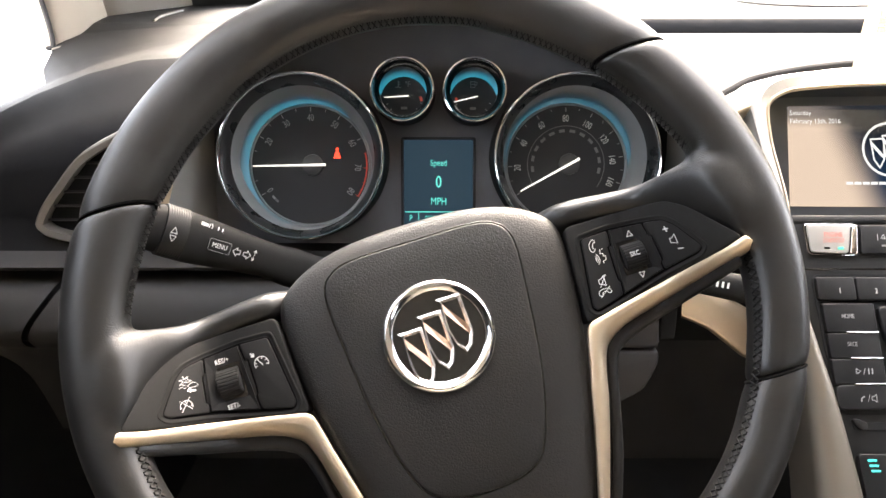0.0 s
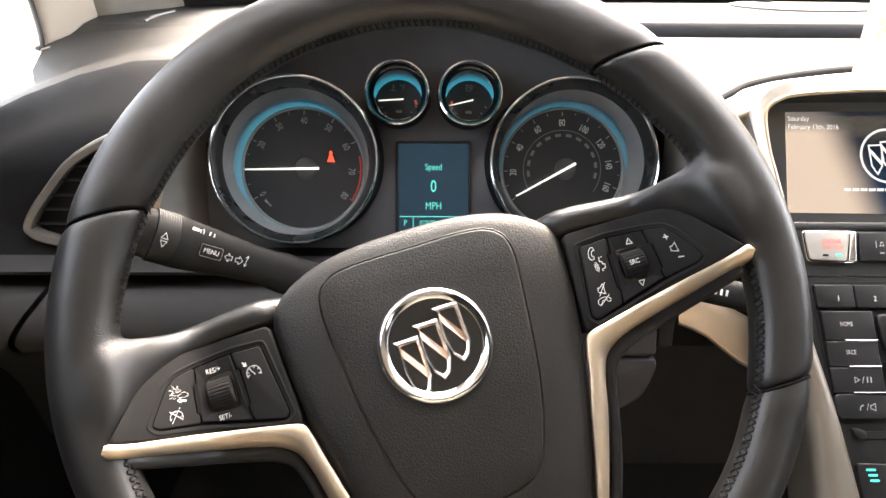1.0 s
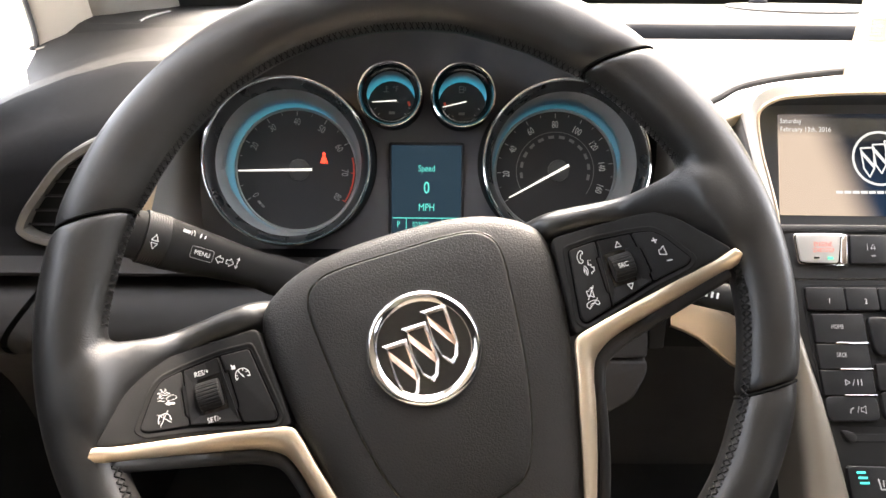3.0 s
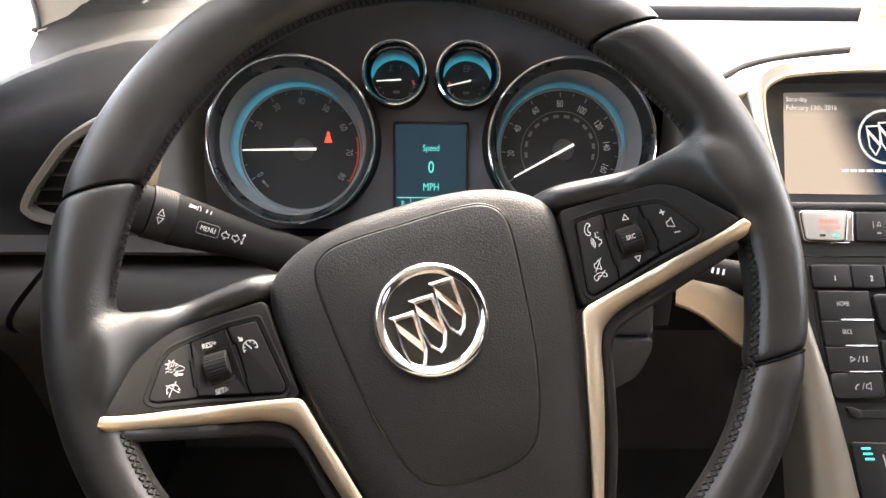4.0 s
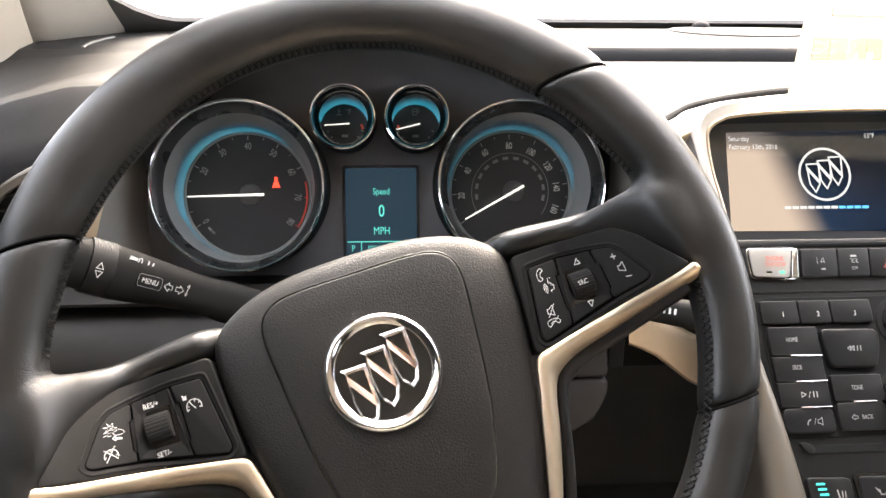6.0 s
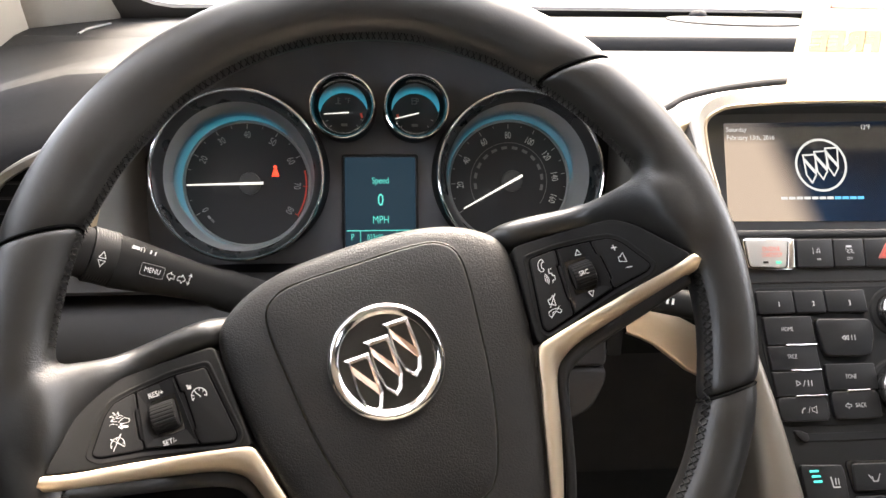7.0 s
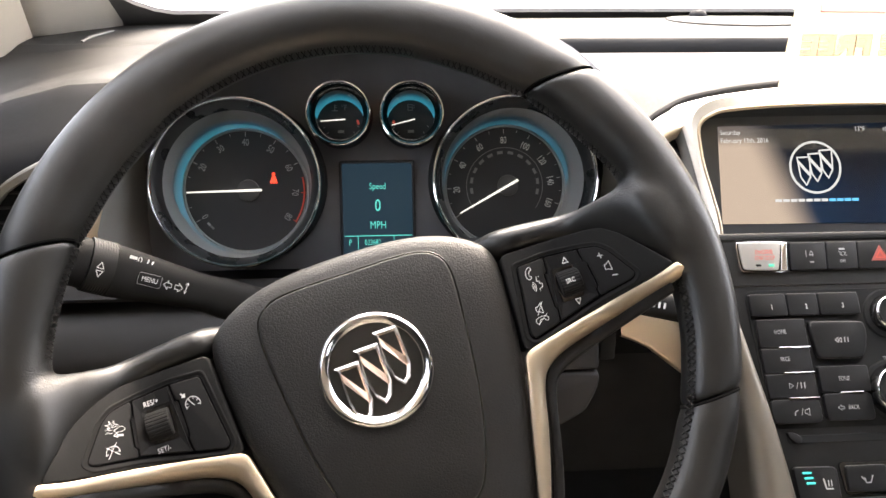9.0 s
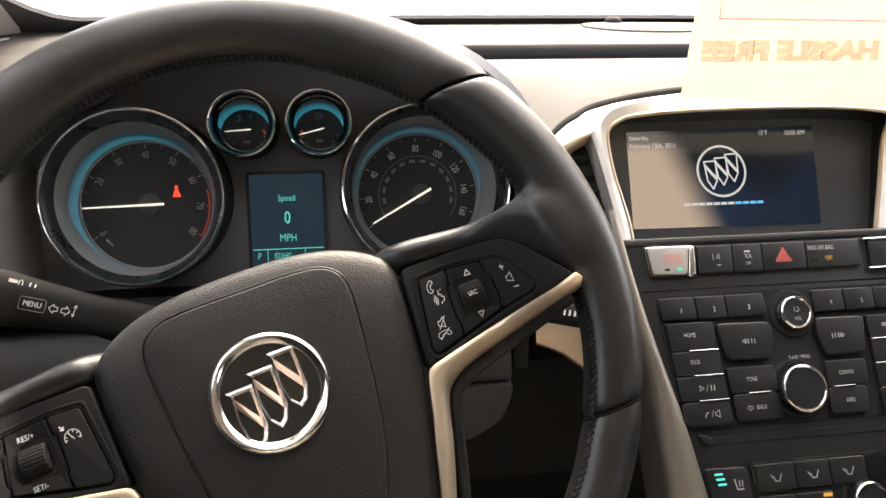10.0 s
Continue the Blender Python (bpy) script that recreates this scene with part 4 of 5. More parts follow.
KNEE = [(p.x, p.y) for p in smooth(KNEE, 3, False)]


def gap_x(z, aside):
    """The gap's edge, bowed towards the door as it goes down."""
    return lerp(-0.318, -0.352, ease(0.865, 0.80, z)) - aside


def knee_row(x, prof, aside=None):
    g = 0.635 if x < 0.205 else dash_profile(x)[0]
    return [(1000 * (x if aside is None else gap_x(z, aside)), 1000 * (g + y), 1000 * z) for y, z in prof]


part("shelf", loft([knee_row(max(x, -0.44), SHELF) for x in stations], closed=False), KNEESKIN, dash, "lower edge of the dash face, toned lighter for the light on it", sharp=60)
part("knee_panel", loft([knee_row(-0.33, KNEE, 0.0)] + [knee_row(x, KNEE) for x in stations if -0.3 < x < 0.09] + [knee_row(0.09, KNEE)], closed=False), KNEESKIN, dash, "dark grey rolled knee panel", sharp=60)
# beside the column the panel is set far back, blackened for footwell shade
part("footwell_panel", loft([knee_row(0.09, KNEE), knee_row(0.094, [(y + 0.2, z) for y, z in KNEE])] + [knee_row(x, [(y + 0.2, z) for y, z in KNEE]) for x in (0.12, 0.16, 0.2, 0.24)]
                            + [knee_row(x, [(y + 0.2, z) for y, z in KNEE]) for x in stations if x > 0.25], closed=False), SHADOWED, dash, "knee panel beside the column, set back and blackened for shade", sharp=60)
part("side_knee_panel", loft([knee_row(x, KNEE) for x in (-0.44, -0.41, -0.38)] + [knee_row(-0.36, KNEE, 0.006)], closed=False), KNEESKIN, dash, sharp=60)
part("gap_lining", loft([knee_row(x, [(y + 0.014, z) for y, z in KNEE]) for x in (-0.40, -0.35, -0.29)], closed=False), SHADOWED, dash, sharp=60)
# far ledge with the dark step before it
rows = []
for x in stations:
    low = 0.005 * ease(-0.10, -0.26, x)
    rows.append([(1000 * x, 1000 * y, 1000 * h) for y, h in ((1.24, 1.062), (1.12, 1.060 - 0.2 * low), (1.03, 1.054 - 0.7 * low), (0.985, 1.048 - low), (0.974, 1.044 - low))])
part("rear_ledge", loft(rows, closed=False), DASHTOP, dash, sharp=50)
STEP = ((0.974, 1.044, -0.42, 0.0), (0.969, 1.040, -0.1, 0.0), (0.966, 1.030, 0.7, 0.0), (0.968, 1.020, 1.0, -0.2), (0.960, 1.025, 1.0, -0.22))


def step_rows(xs):
    """The dark step, which dies away into one smooth surface towards the door."""
    out = []
    for x in xs:
        rise_k, sag, w = lift(x), dash_profile(x)[1], ease(-0.13, -0.24, x)
        ends = [STEP[k][1] + STEP[k][2] * rise_k + STEP[k][3] * sag for k in (0, -1)]
        out.append([(1000 * x, 1000 * lerp(y, lerp(0.974, 0.960, k / 4), w), 1000 * lerp(h + a * rise_k + b * sag, lerp(ends[0], ends[1], k / 4), w)) for k, (y, h, a, b) in enumerate(STEP)])
    return out


part("ledge_step", loft(step_rows([-0.13] + [x for x in stations if x > -0.12]), closed=False), DASHDARK, dash, "dark step under the rear ledge", sharp=60)
part("side_lip", sweep(smooth([(-354, 978, 1041), (-350, 992, 1045.3), (-342, 1013, 1048.5), (-334, 1030, 1050.5)], 5, False), circle2(2.2, 10)), SATINLIP, dash, "lip of the side demister slot, coloured pale for its highlight", sharp=60)
part("ledge_blend", loft(step_rows([x for x in stations if x < -0.13] + [-0.13]), closed=False), DASHTOP, dash, sharp=80)

# binnacle hood over the cluster
hood = thing("binnacle_hood", CLUSTER, "dark hood round the instrument cluster", "dash hood")


def arch(w, top, bottom, n=40):
    out = []
    for k in range(n + 1):
        t = math.pi * k / n
        c, s = math.cos(t), math.sin(t)
        out.append((w * c, lerp(bottom, top, abs(s))))
    return out


A, B = arch(206, 127, 4), arch(213, 137, 4)
lean = lambda P, z, k: [(x, y, z + k * ease(-20, 110, y)) for x, y in P]
part("shell", loft([lean(A, -12, 0), lean(A, 60, 50), lean(inset(A, -1), 66, 56), lean(B, 62, 54), lean(B, 30, 30), lean(B, -60, -40)], closed=False), HOODSKIN, hood, sharp=50)
for side in (-1, 1):
    wall = [[(side * x, y, z) for x, y, z in row] for row in (
        [(200, 30, 2), (203, 30, 40), (206, 30, 66)], [(200, 12, 2), (203, 12, 40), (206.5, 12, 70)], [(200, -4, 2), (204, -8, 42), (211, -12, 74)], [(200, -24, 2), (205, -30, 40), (217, -36, 74)], [(199, -46, 2), (204, -52, 36), (218, -58, 66)], [(197, -74, 2), (202, -78, 30), (214, -80, 54)])]
    part("side_wall", loft(wall, closed=False), GREYTRIM, hood, sharp=60)
    strip = [[(side * x, y, z) for x, y, z in row] for row in (
        [(206.5, 12, 70), (214, 12, 73), (218, 12, 62)], [(211, -12, 74), (219, -13, 78), (224, -13, 66)], [(217, -36, 74), (227, -38, 78), (230, -38, 64)], [(218, -58, 66), (226, -60, 70), (229, -60, 56)])]
    part("edge_strip", loft(strip, closed=False), SILVER, hood)

# column shroud between wheel and cluster
COLUMN = facing(-0.006, 0.3547, 0.9455, 32.6)
shroud = thing("column_shroud", COLUMN, "dark plastic steering column shroud", "column shroud")
loops = []
for z, w, up, dn in ((-70, 60, 42, 62), (-100, 66, 52, 70), (-150, 68, 64, 78), (-200, 66, 72, 82), (-260, 60, 76, 80)):
    loops.append([(w * math.copysign(abs(math.cos(t)) ** 0.6, math.cos(t)), -18 + (up if math.sin(t) > 0 else dn) * math.copysign(abs(math.sin(t)) ** 0.7, math.sin(t)), z) for t in [2 * math.pi * k / 32 for k in range(32)]])
part("upper_shell", loft(loops), PLASTIC, shroud, sharp=50)
TO_COLUMN = COLUMN.inverted()


def upright(y0):
    """Outlines drawn across the car (x and height), with their face at depth y0."""
    return lambda co: TO_COLUMN @ Vector((co.x / 1000, (y0 - co.z) / 1000, co.y / 1000)) * 1000


part("side_shell", slab(rounded([(40, 905), (40, 840.4), (157.6, 840.4), (155, 876), (150, 905)], 5, 4), -120, 0, 3, 3), SHROUDGREY, shroud, bend=upright(500), split=False)
part("lower_shell", slab(rounded([(40, 838.8), (40, 785), (100, 787), (130, 793.5), (150, 806), (158.5, 828), (158, 838.8)], 6, 4), -120, 0, 3, 3), SHROUDGREY, shroud, bend=upright(500), split=False)
part("bracket", slab(box2(166, 862, 12, 40, 2), -60, 0, 1.5, 2), SHADOWED, shroud, bend=upright(512), split=False)


# ---- stalks ----
def along(origin, to, eye):
    x = (Vector(to) - Vector(origin)).normalized()
    z = (Vector(eye) - Vector(origin))
    z = (z - x * z.dot(x)).normalized()
    y = z.cross(x)
    return Matrix(((x.x, y.x, z.x, origin[0]), (x.y, y.y, z.y, origin[1]), (x.z, y.z, z.z, origin[2]), (0, 0, 0, 1)))


STALK = along((-0.1478, 0.4775, 0.9285), (-0.078, 0.522, 0.886), (0, 0, 1.1))
stalk = thing("turn_signal_stalk", STALK, "black turn signal stalk with white markings on the column", "stalk")


def stalk_piece(stn):
    loops = []
    for x, hi, lo, d in stn:
        loops.append([(x, (hi + lo) / 2 + (hi - lo) / 2 * math.copysign(abs(math.sin(t)) ** 0.8, math.sin(t)), -d + d * math.copysign(abs(math.cos(t)) ** 0.8, math.cos(t))) for t in [2 * math.pi * k / 28 for k in range(28)]])
    return loft(loops)


part("lever", stalk_piece([(-22, 16.5, -17.5, 11), (-10, 16, -16.8, 10.8), (10, 14.4, -14.8, 10), (34, 12.6, -13.0, 9.4), (52, 12.2, -13.4, 9.4), (55, 11.4, -12.6, 9.0)]), PLASTIC, stalk, sharp=50)
part("neck", stalk_piece([(42, 11.0, -12.0, 8.4), (50, 12.6, -14.0, 9.2), (58, 13.4, -15, 9.8), (76, 13, -15.5, 9.6), (110, 12.5, -15, 9.4)]), PLASTIC, stalk, sharp=50)
bm = bmesh.new()
loops = []
for x in [-37 + 0.8 * k for k in range(20)]:
    grow = 17.0 + (0.35 if int((x + 37) / 0.8 + 0.5) % 2 else 0)
    loops.append([(x, grow * math.sin(t), -11.2 + 11.4 * math.cos(t)) for t in [2 * math.pi * k / 36 for k in range(36)]])
part("knurled_collar", loft(loops, bm=bm), KNURL, stalk, "knurled end collar", sharp=15)
part("end_knob", stalk_piece([(-70, 12, -12, 9), (-66, 15, -15, 11), (-38, 15.8, -15.8, 11.2)]), PLASTIC, stalk)
part("menu_button", slab(box2(0, -0.5, 15.5, 8, 1.5), -2, 0.9, 0.5, 2), BUTTON, stalk)
part("button_edge", stroke(box2(0, -0.5, 15.2, 7.7, 1.4), 0.22, 0.95, closed=True), DIMINK, stalk)
lettering("MENU", 3.2, 0, -0.5, 0.9, INK, stalk, squeeze=0.85)
part("arrow", stroke([(9.9, -0.8), (12.7, 2.0), (12.7, 0.5), (15.2, 0.5), (15.2, -2.1), (12.7, -2.1), (12.7, -3.6)], 0.38, 0.0, closed=True), INK, stalk)
part("arrow", stroke([(22.9, -0.8), (20.1, 2.0), (20.1, 0.5), (17.6, 0.5), (17.6, -2.1), (20.1, -2.1), (20.1, -3.6)], 0.38, 0.0, closed=True), INK, stalk)
part("lane_mark", stroke([(24.4, 2.2), (25.6, 3.8), (26.2, 2.0)], 0.4, 0.5, stroke([(24.0, -1.8), (24.8, -3.6), (25.8, -2.0)], 0.4, 0.5, stroke([(24.8, -3.6), (25.6, 3.8)], 0.4, 0.5))), INK, stalk)
part("scroll_mark", stroke([(-33.6, -0.4), (-29.4, -0.4), (-31.5, 3.4)], 0.45, 1.0, closed=True), INK, stalk)
part("scroll_mark", stroke([(-33.6, -2.0), (-29.4, -2.0), (-31.5, -5.8)], 0.45, 1.0, closed=True), INK, stalk)
# lamp signs on the upper side of the lever
bm = stroke([(-14.6, 10.6), (-11.4, 10.3)], 3.0, -1.7)
part("lamp_mark", bm, INK, stalk)
bm = stroke([(-9.8, 9.0), (-9.6, 11.9)], 0.6, -1.5)
stroke(arc2(-9.8, 10.5, 2.2, -60, 60, 8), 0.6, -1.5, bm)
part("lamp_mark", bm, INK, stalk)
for k in range(2):
    part("lamp_mark", stroke([(-3.6 + 3.0 * k, 8.2 - 0.3 * k), (-3.2 + 3.0 * k, 11.6 - 0.4 * k)], 0.9, -1.6), INK, stalk)

wiper = thing("wiper_stalk", along((0.196, 0.492, 0.894), (0.10, 0.53, 0.90), (0, 0, 1.1)), "black wiper stalk with white marks", "stalk")
part("lever", stalk_piece([(-30, 8, -8, 7), (-20, 10, -10, 8), (20, 9, -9, 8), (90, 8, -8, 7)]), PLASTIC, wiper)
for k in range(3):
    part("mark", stroke([(-2 + 3.6 * k, -1.8), (-2 + 3.6 * k, 1.4)], 1.5, 0.2), INK, wiper)

# ---- side air vent in the dash ----
VENT = pose(0, 0.622, 0, 90)
vent = thing("side_air_vent", VENT, "silver-framed air vent with dark horizontal slats", "air vent")
outer = [(-347, 897), (-343, 889), (-335, 884), (-318, 880), (-290, 878), (-262, 880), (-244, 892), (-234, 915), (-231, 945), (-237, 972), (-250, 983), (-268, 975), (-286, 966), (-304, 954), (-322, 934), (-339, 913)]
vo = smooth(outer, 4)
vi = inset(vo, 9)
part("frame", loft([[(p.x, p.y, -6) for p in vo], [(p.x, p.y, 3) for p in inset(vo, 1.0)], [(p.x, p.y, 4.5) for p in inset(vo, 2.5)], [(p.x, p.y, 3.5) for p in inset(vo, 7.5)], [(p.x, p.y, -25) for p in vi]], False, False), VENTFRAME, vent, "matte silver frame")
part("duct", slab(inset(vo, 7), -40, -24, 0.5, 1), SHADOWED, vent)
for k in range(6):
    z = 893 + 12.5 * k
    span = [p.x for p in vi if abs(p.y - z) < 8]
    a, b = min(span) - 1, max(span) + 1
    part("slat", loft([[(a, z - 1, -20), (b, z - 1, -20), (b, z + 5, -4), (a, z + 5, -4)], [(a, z + 1, -20), (b, z + 1, -20), (b, z + 7, -4), (a, z + 7, -4)]]), SHROUDGREY, vent)

# small things on the dash
def ledge_z(y):
    pts = [(0.974, 1.044), (0.985, 1.048), (1.03, 1.054), (1.12, 1.060), (1.24, 1.062)]
    for (y0, z0), (y1, z1) in zip(pts, pts[1:]):
        if y <= y1:
            break
    return lerp(z0, z1, (y - y0) / (y1 - y0))


sensor = thing("sun_sensor", pose(0.462, 1.15, 1.0602), "grey domed sun sensor on a pale base by the windscreen", "sensor")
part("base", lathe([(0, 3.2), (22, 3.0), (34, 2.0), (37, 0)], seg=40), DASHTOP, sensor)
part("dome", lathe([(0, 12.0), (5, 11.5), (9.5, 9.6), (12.4, 6.5), (13.4, 2)], seg=32), DASHDARK, sensor)
grille = thing("dash_speaker_cover", I4, "oval light speaker cover on the rear ledge", "speaker cover")
oval = []
for k, up in ((1.0, -1.0), (0.985, 2.2), (0.95, 3.0), (0.5, 3.0), (0.02, 3.0)):
    oval.append([(1000 * x, 1000 * y, 1000 * ledge_z(y) + up) for x, y in [(0.505 + 0.105 * k * math.cos(t), 1.105 + 0.07 * k * math.sin(t)) for t in [2 * math.pi * i / 64 for i in range(64)]]])
part("cover", loft(oval), DASHTOP, grille, sharp=40)

# ---- paper hang tag ----
TAG = pose(0.3026, 0.575, 1.0305, 90, 0, 0) @ pose(0, 0, 0, 0, 0, -3.4) @ Matrix.Diagonal((1.077, 1.077, 1.0, 1.0))
tag = thing("hang_tag", TAG, "cream paper dealer tag seen from behind, faint orange writing", "paper tag")
bm = bmesh.new()
rows = []
for i in range(13):
    u = -2 + 210 * i / 12
    rows.append([(u + 0.02 * v, v, 3 * math.sin(u / 60) + 0.00008 * v * v) for v in [260 * k / 12 for k in range(13)]])
part("sheet", loft(rows, closed=False, bm=bm), PAPER, tag, sharp=80)
for ink, bold, line in ((PAPERSHADE, 1.0, 0.22), (PAPERINK, 0.45, 0.0)):
    lettering("HASSLE FREE", 12.2, 74.6, 36.2, 4.4, ink, tag, rot=3.4, mirror=True, squeeze=1.37, bold=bold, outline=line)
part("cord", sweep([(103, 255, 2), (105, 280, 4), (104, 312, 2)], circle2(0.8, 6), up=(0, 0, 1)), INK, tag)
part("printed_box", stroke([(5.3, 230), (15.7, 55.3), (190, 63.2)], 1.5, 4.2), PAPERLINE, tag)


# ---- centre stack ----
STACK = facing(0.29, 0.5445, 0.909, 32)
CU = 93.5
stack = thing("centre_stack", STACK, "black centre stack panel with radio and climate controls", "centre stack")
side_line = lambda v: -30 + 0.000 * v + 8 * ease(30, -60, v) + 26 * ease(-40, -190, v)
rim_left = [(side_line(v) - 3, v) for v in (16, 10, -22, -58, -84, -110, -140, -175, -230)]
outline = rim_left + [(2 * CU - x, v) for x, v in rim_left[::-1]]
part("fascia", slab(outline, -30, -2.5, 1.0, 2), STACKPANEL, stack)
part("sill", slab(box2(CU, 16.5, 262, 7, 2), -75, -1.0, 2.0, 3), STACKPANEL, stack)


def push_key(P, z=1.2, mat=STACKKEY, r=1.6, name="button", label="", bev=0.7):
    return part(name, slab(rounded(P, r, 3), -4, z, bev, 3), mat, stack, label)


def quad(u0, v0, u1, v1, slant=0.0):
    """A key between two corners, its upright sides leaning with the panel."""
    return [(u0 + slant * (v1 - v0), v1), (u0, v0), (u1, v0), (u1 + slant * (v1 - v0), v1)][::-1]


# row of switches under the screen
push_key([(-17, 11.5), (-15, -9.8), (13, -11.0), (17, 11.0)], 2.2, material("white_key", (0.25, 0.24, 0.222), 0.35, vary=0.04), 3, "start_button", "white engine start button with red lettering")
push_key([(17.5, 11.2), (14, -11.0), (19.5, -11.2), (21.5, 11.0)], 2.8, CHROME, 0.6, "chrome_edge")
part("chrome_surround", slab(rounded([(-18.6, 12.6), (-16.6, -11.2), (20.0, -12.4), (22.2, 12.2)], 3.6, 3), -4, 0.6, 0.6, 2), CHROME, stack)
part("key_gap", slab(rounded([(-17.8, 12.1), (-15.8, -10.6), (13.8, -11.8), (17.8, 11.7)], 3.4, 3), -3, 0.9, 0.2, 1), GAPBLACK, stack)
lettering("ENGINE", 3.5, 2.6, 3.6, 2.2, REDPRINT, stack, squeeze=0.8)
lettering("START/STOP", 3.2, 2.6, -1.0, 2.2, REDPRINT, stack, squeeze=0.62)
part("led", slab(box2(-3.0, -6.6, 4.2, 1.6, 0.3), 2, 2.5, 0.1, 1), GLOSSBLACK, stack)
part("led", slab(box2(7.2, -6.8, 4.2, 1.8, 0.3), 2, 2.5, 0.1, 1), GREENLED, stack, "lit green light")
for u0, u1, nm in ((23.2, 51.6, "button"), (52.6, 76.8, "button"), (77.8, 114.4, "hazard_button"), (115.4, 162.0, "airbag_light_panel")):
    push_key(quad(u0, -10.6, u1, 11.2, 0.06), 1.0, STACKKEY, 1.2, nm)
part("hazard_triangle", slab([(88, -4.6), (103, -4.8), (96.0, 7.6)], 1.0, 1.4, 0.2, 1), glow("hazard_red", (0.85, 0.12, 0.09), 0.014, (0.22, 0.05, 0.04)), stack, "red warning triangle")
part("triangle_line", stroke([(92, -2.2), (99, -2.3), (95.8, 3.6)], 0.5, 1.45, closed=True), REDPRINT, stack)
lettering("PASS AIR BAG", 3.6, 129, 5.2, 1.0, DIMINK, stack, squeeze=0.72)
tagged(lettering("OFF", 3.6, 134.5, -3.4, 1.0, AMBER, stack, squeeze=0.7, name="amber_light"), "lit amber lettering")
part("dark_light", slab(box2(121.5, -3.2, 7, 4.2, 0.8), 1, 1.2, 0.1, 1), GLOSSBLACK, stack)
bm = stroke([(36.4, -0.4), (36.4, 4.4)], 0.4, 1.0)
stroke([(39.4, 0.2), (39.9, 3.0), (41, 4.0), (41.6, 2.8), (41.7, 0.2)], 0.4, 1.0, bm)
stroke([(38.8, 1.2), (42.3, 1.2)], 0.4, 1.0, bm)
part("lane_icon", bm, DIMINK, stack)
part("lane_light", slab(box2(40.4, -4.6, 3.2, 1.3, 0.3), 1, 1.2, 0.1, 1), FAINTINK, stack)
bm = stroke([(63.6, 5.2), (67.4, 5.2)], 1.5, 1.0)
stroke(smooth([(62.8, 3.2), (65, 2.1), (63.6, 1.0), (65.8, -0.1)], 3, False), 0.45, 1.0, bm)
stroke(smooth([(66, 3.2), (68.2, 2.1), (66.8, 1.0), (69, -0.1)], 3, False), 0.45, 1.0, bm)
part("skid_icon", bm, DIMINK, stack)
lettering("OFF", 2.4, 65.2, -4.4, 1.0, DIMINK, stack, squeeze=0.8)
push_key(quad(170, -12.5, 204, 9.5, 0.06), 1.2, STACKKEY, 1.2)
for v in (10.6, -13.4):
    part("chrome_bar", slab(box2(186, v, 38, 2.0, 0.6), -3, 2.4, 0.6, 2), CHROME, stack)
part("groove", slab(box2(CU, -21.8, 236, 1.4, 0.5), -3, -2.2, 0.1, 1), GLOSSBLACK, stack)

# radio keys
part("radio_well", slab(rounded([(-15.5, -25.5), (2 * CU + 15.5, -25.5), (2 * CU + 6, -128.5), (-6, -128.5)], 8, 4), -4, -1.8, 0.3, 1), SHADOWED, stack)
for i, (u0, u1) in enumerate(((-12.6, 15.8), (16.8, 40.4), (41.4, 73.0), (113.5, 139.8), (140.8, 166.0), (167.0, 199.0))):
    push_key(quad(u0, -45.6, u1, -28.6, -0.05 if i < 3 else 0.0), 1.4, STACKKEY, 1.8)
    lettering(str(i + 1), 3.8, (u0 + u1) / 2 + 2, -39.0, 1.4, INK if i < 3 else DIMINK, stack, squeeze=0.75)
for i, (word, v0, v1) in enumerate((("HOME", -69.4, -48.2), ("SRCE", -88.2, -70.2), ("", -106.8, -89.0), ("", -125.0, -107.6))):
    s = 0.06
    u0 = -10.5 - s * (v0 + 48)
    push_key([(u0 - 0.06 * 20, v1), (u0, v0), (u0 + 37.5, v0), (u0 + 36.5, v1)], 1.6, STACKKEY, 1.0 if i < 3 else 5.0)
    if word:
        lettering(word, 3.2, u0 + 16.5, (v0 + v1) / 2 + 1.0, 1.6, DIMINK, stack, squeeze=0.72)
    if i < 3:
        part("chrome_bar", slab(box2(u0 + 26.0, v0 - 0.2, 24, 1.5, 0.5), 0, 2.3, 0.5, 2), CHROME, stack)
bm = stroke([(9.0, -99.6), (9.0, -95.8), (12.2, -97.7)], 0.5, 1.6, closed=True)
stroke([(14.2, -99.8), (15.6, -95.6)], 0.45, 1.6, bm)
stroke([(18.0, -99.6), (18.0, -95.8)], 0.8, 1.6, bm)
stroke([(20.6, -99.6), (20.6, -95.8)], 0.8, 1.6, bm)
part("play_icon", bm, DIMINK, stack)
bm = stroke(arc2(13.5, -118.6, 3.0, 100, 190, 8), 0.8, 1.6)
stroke([(15.4, -119.0), (16.8, -114.6)], 0.4, 1.6, bm)
stroke([(18.2, -118.2), (18.2, -115.6), (19.6, -115.6), (21.6, -114.2), (21.6, -119.6), (19.6, -118.2)], 0.45, 1.6, bm, True)
part("call_icon", bm, DIMINK, stack)
push_key([(29.5, -50.2), (33.5, -78.5), (70, -79.2), (74.5, -62), (73.5, -51.0)], 2.6, STACKKEY, 5, "seek_button", bev=1.4)
push_key([(112.5, -50.4), (153.6, -51.0), (149, -79.5), (115, -80.0), (110.5, -62)], 2.6, STACKKEY, 5, "seek_button", bev=1.4)
for x, d in ((51, -1), (131, 1)):
    bm = stroke([(x - 2.4 * d, -66.8), (x - 2.4 * d, -63.4), (x, -65.1)], 0.6, 2.6, closed=True)
    stroke([(x + 0.2 * d, -66.8), (x + 0.2 * d, -63.4), (x + 2.6 * d, -65.1)], 0.6, 2.6, bm, True)
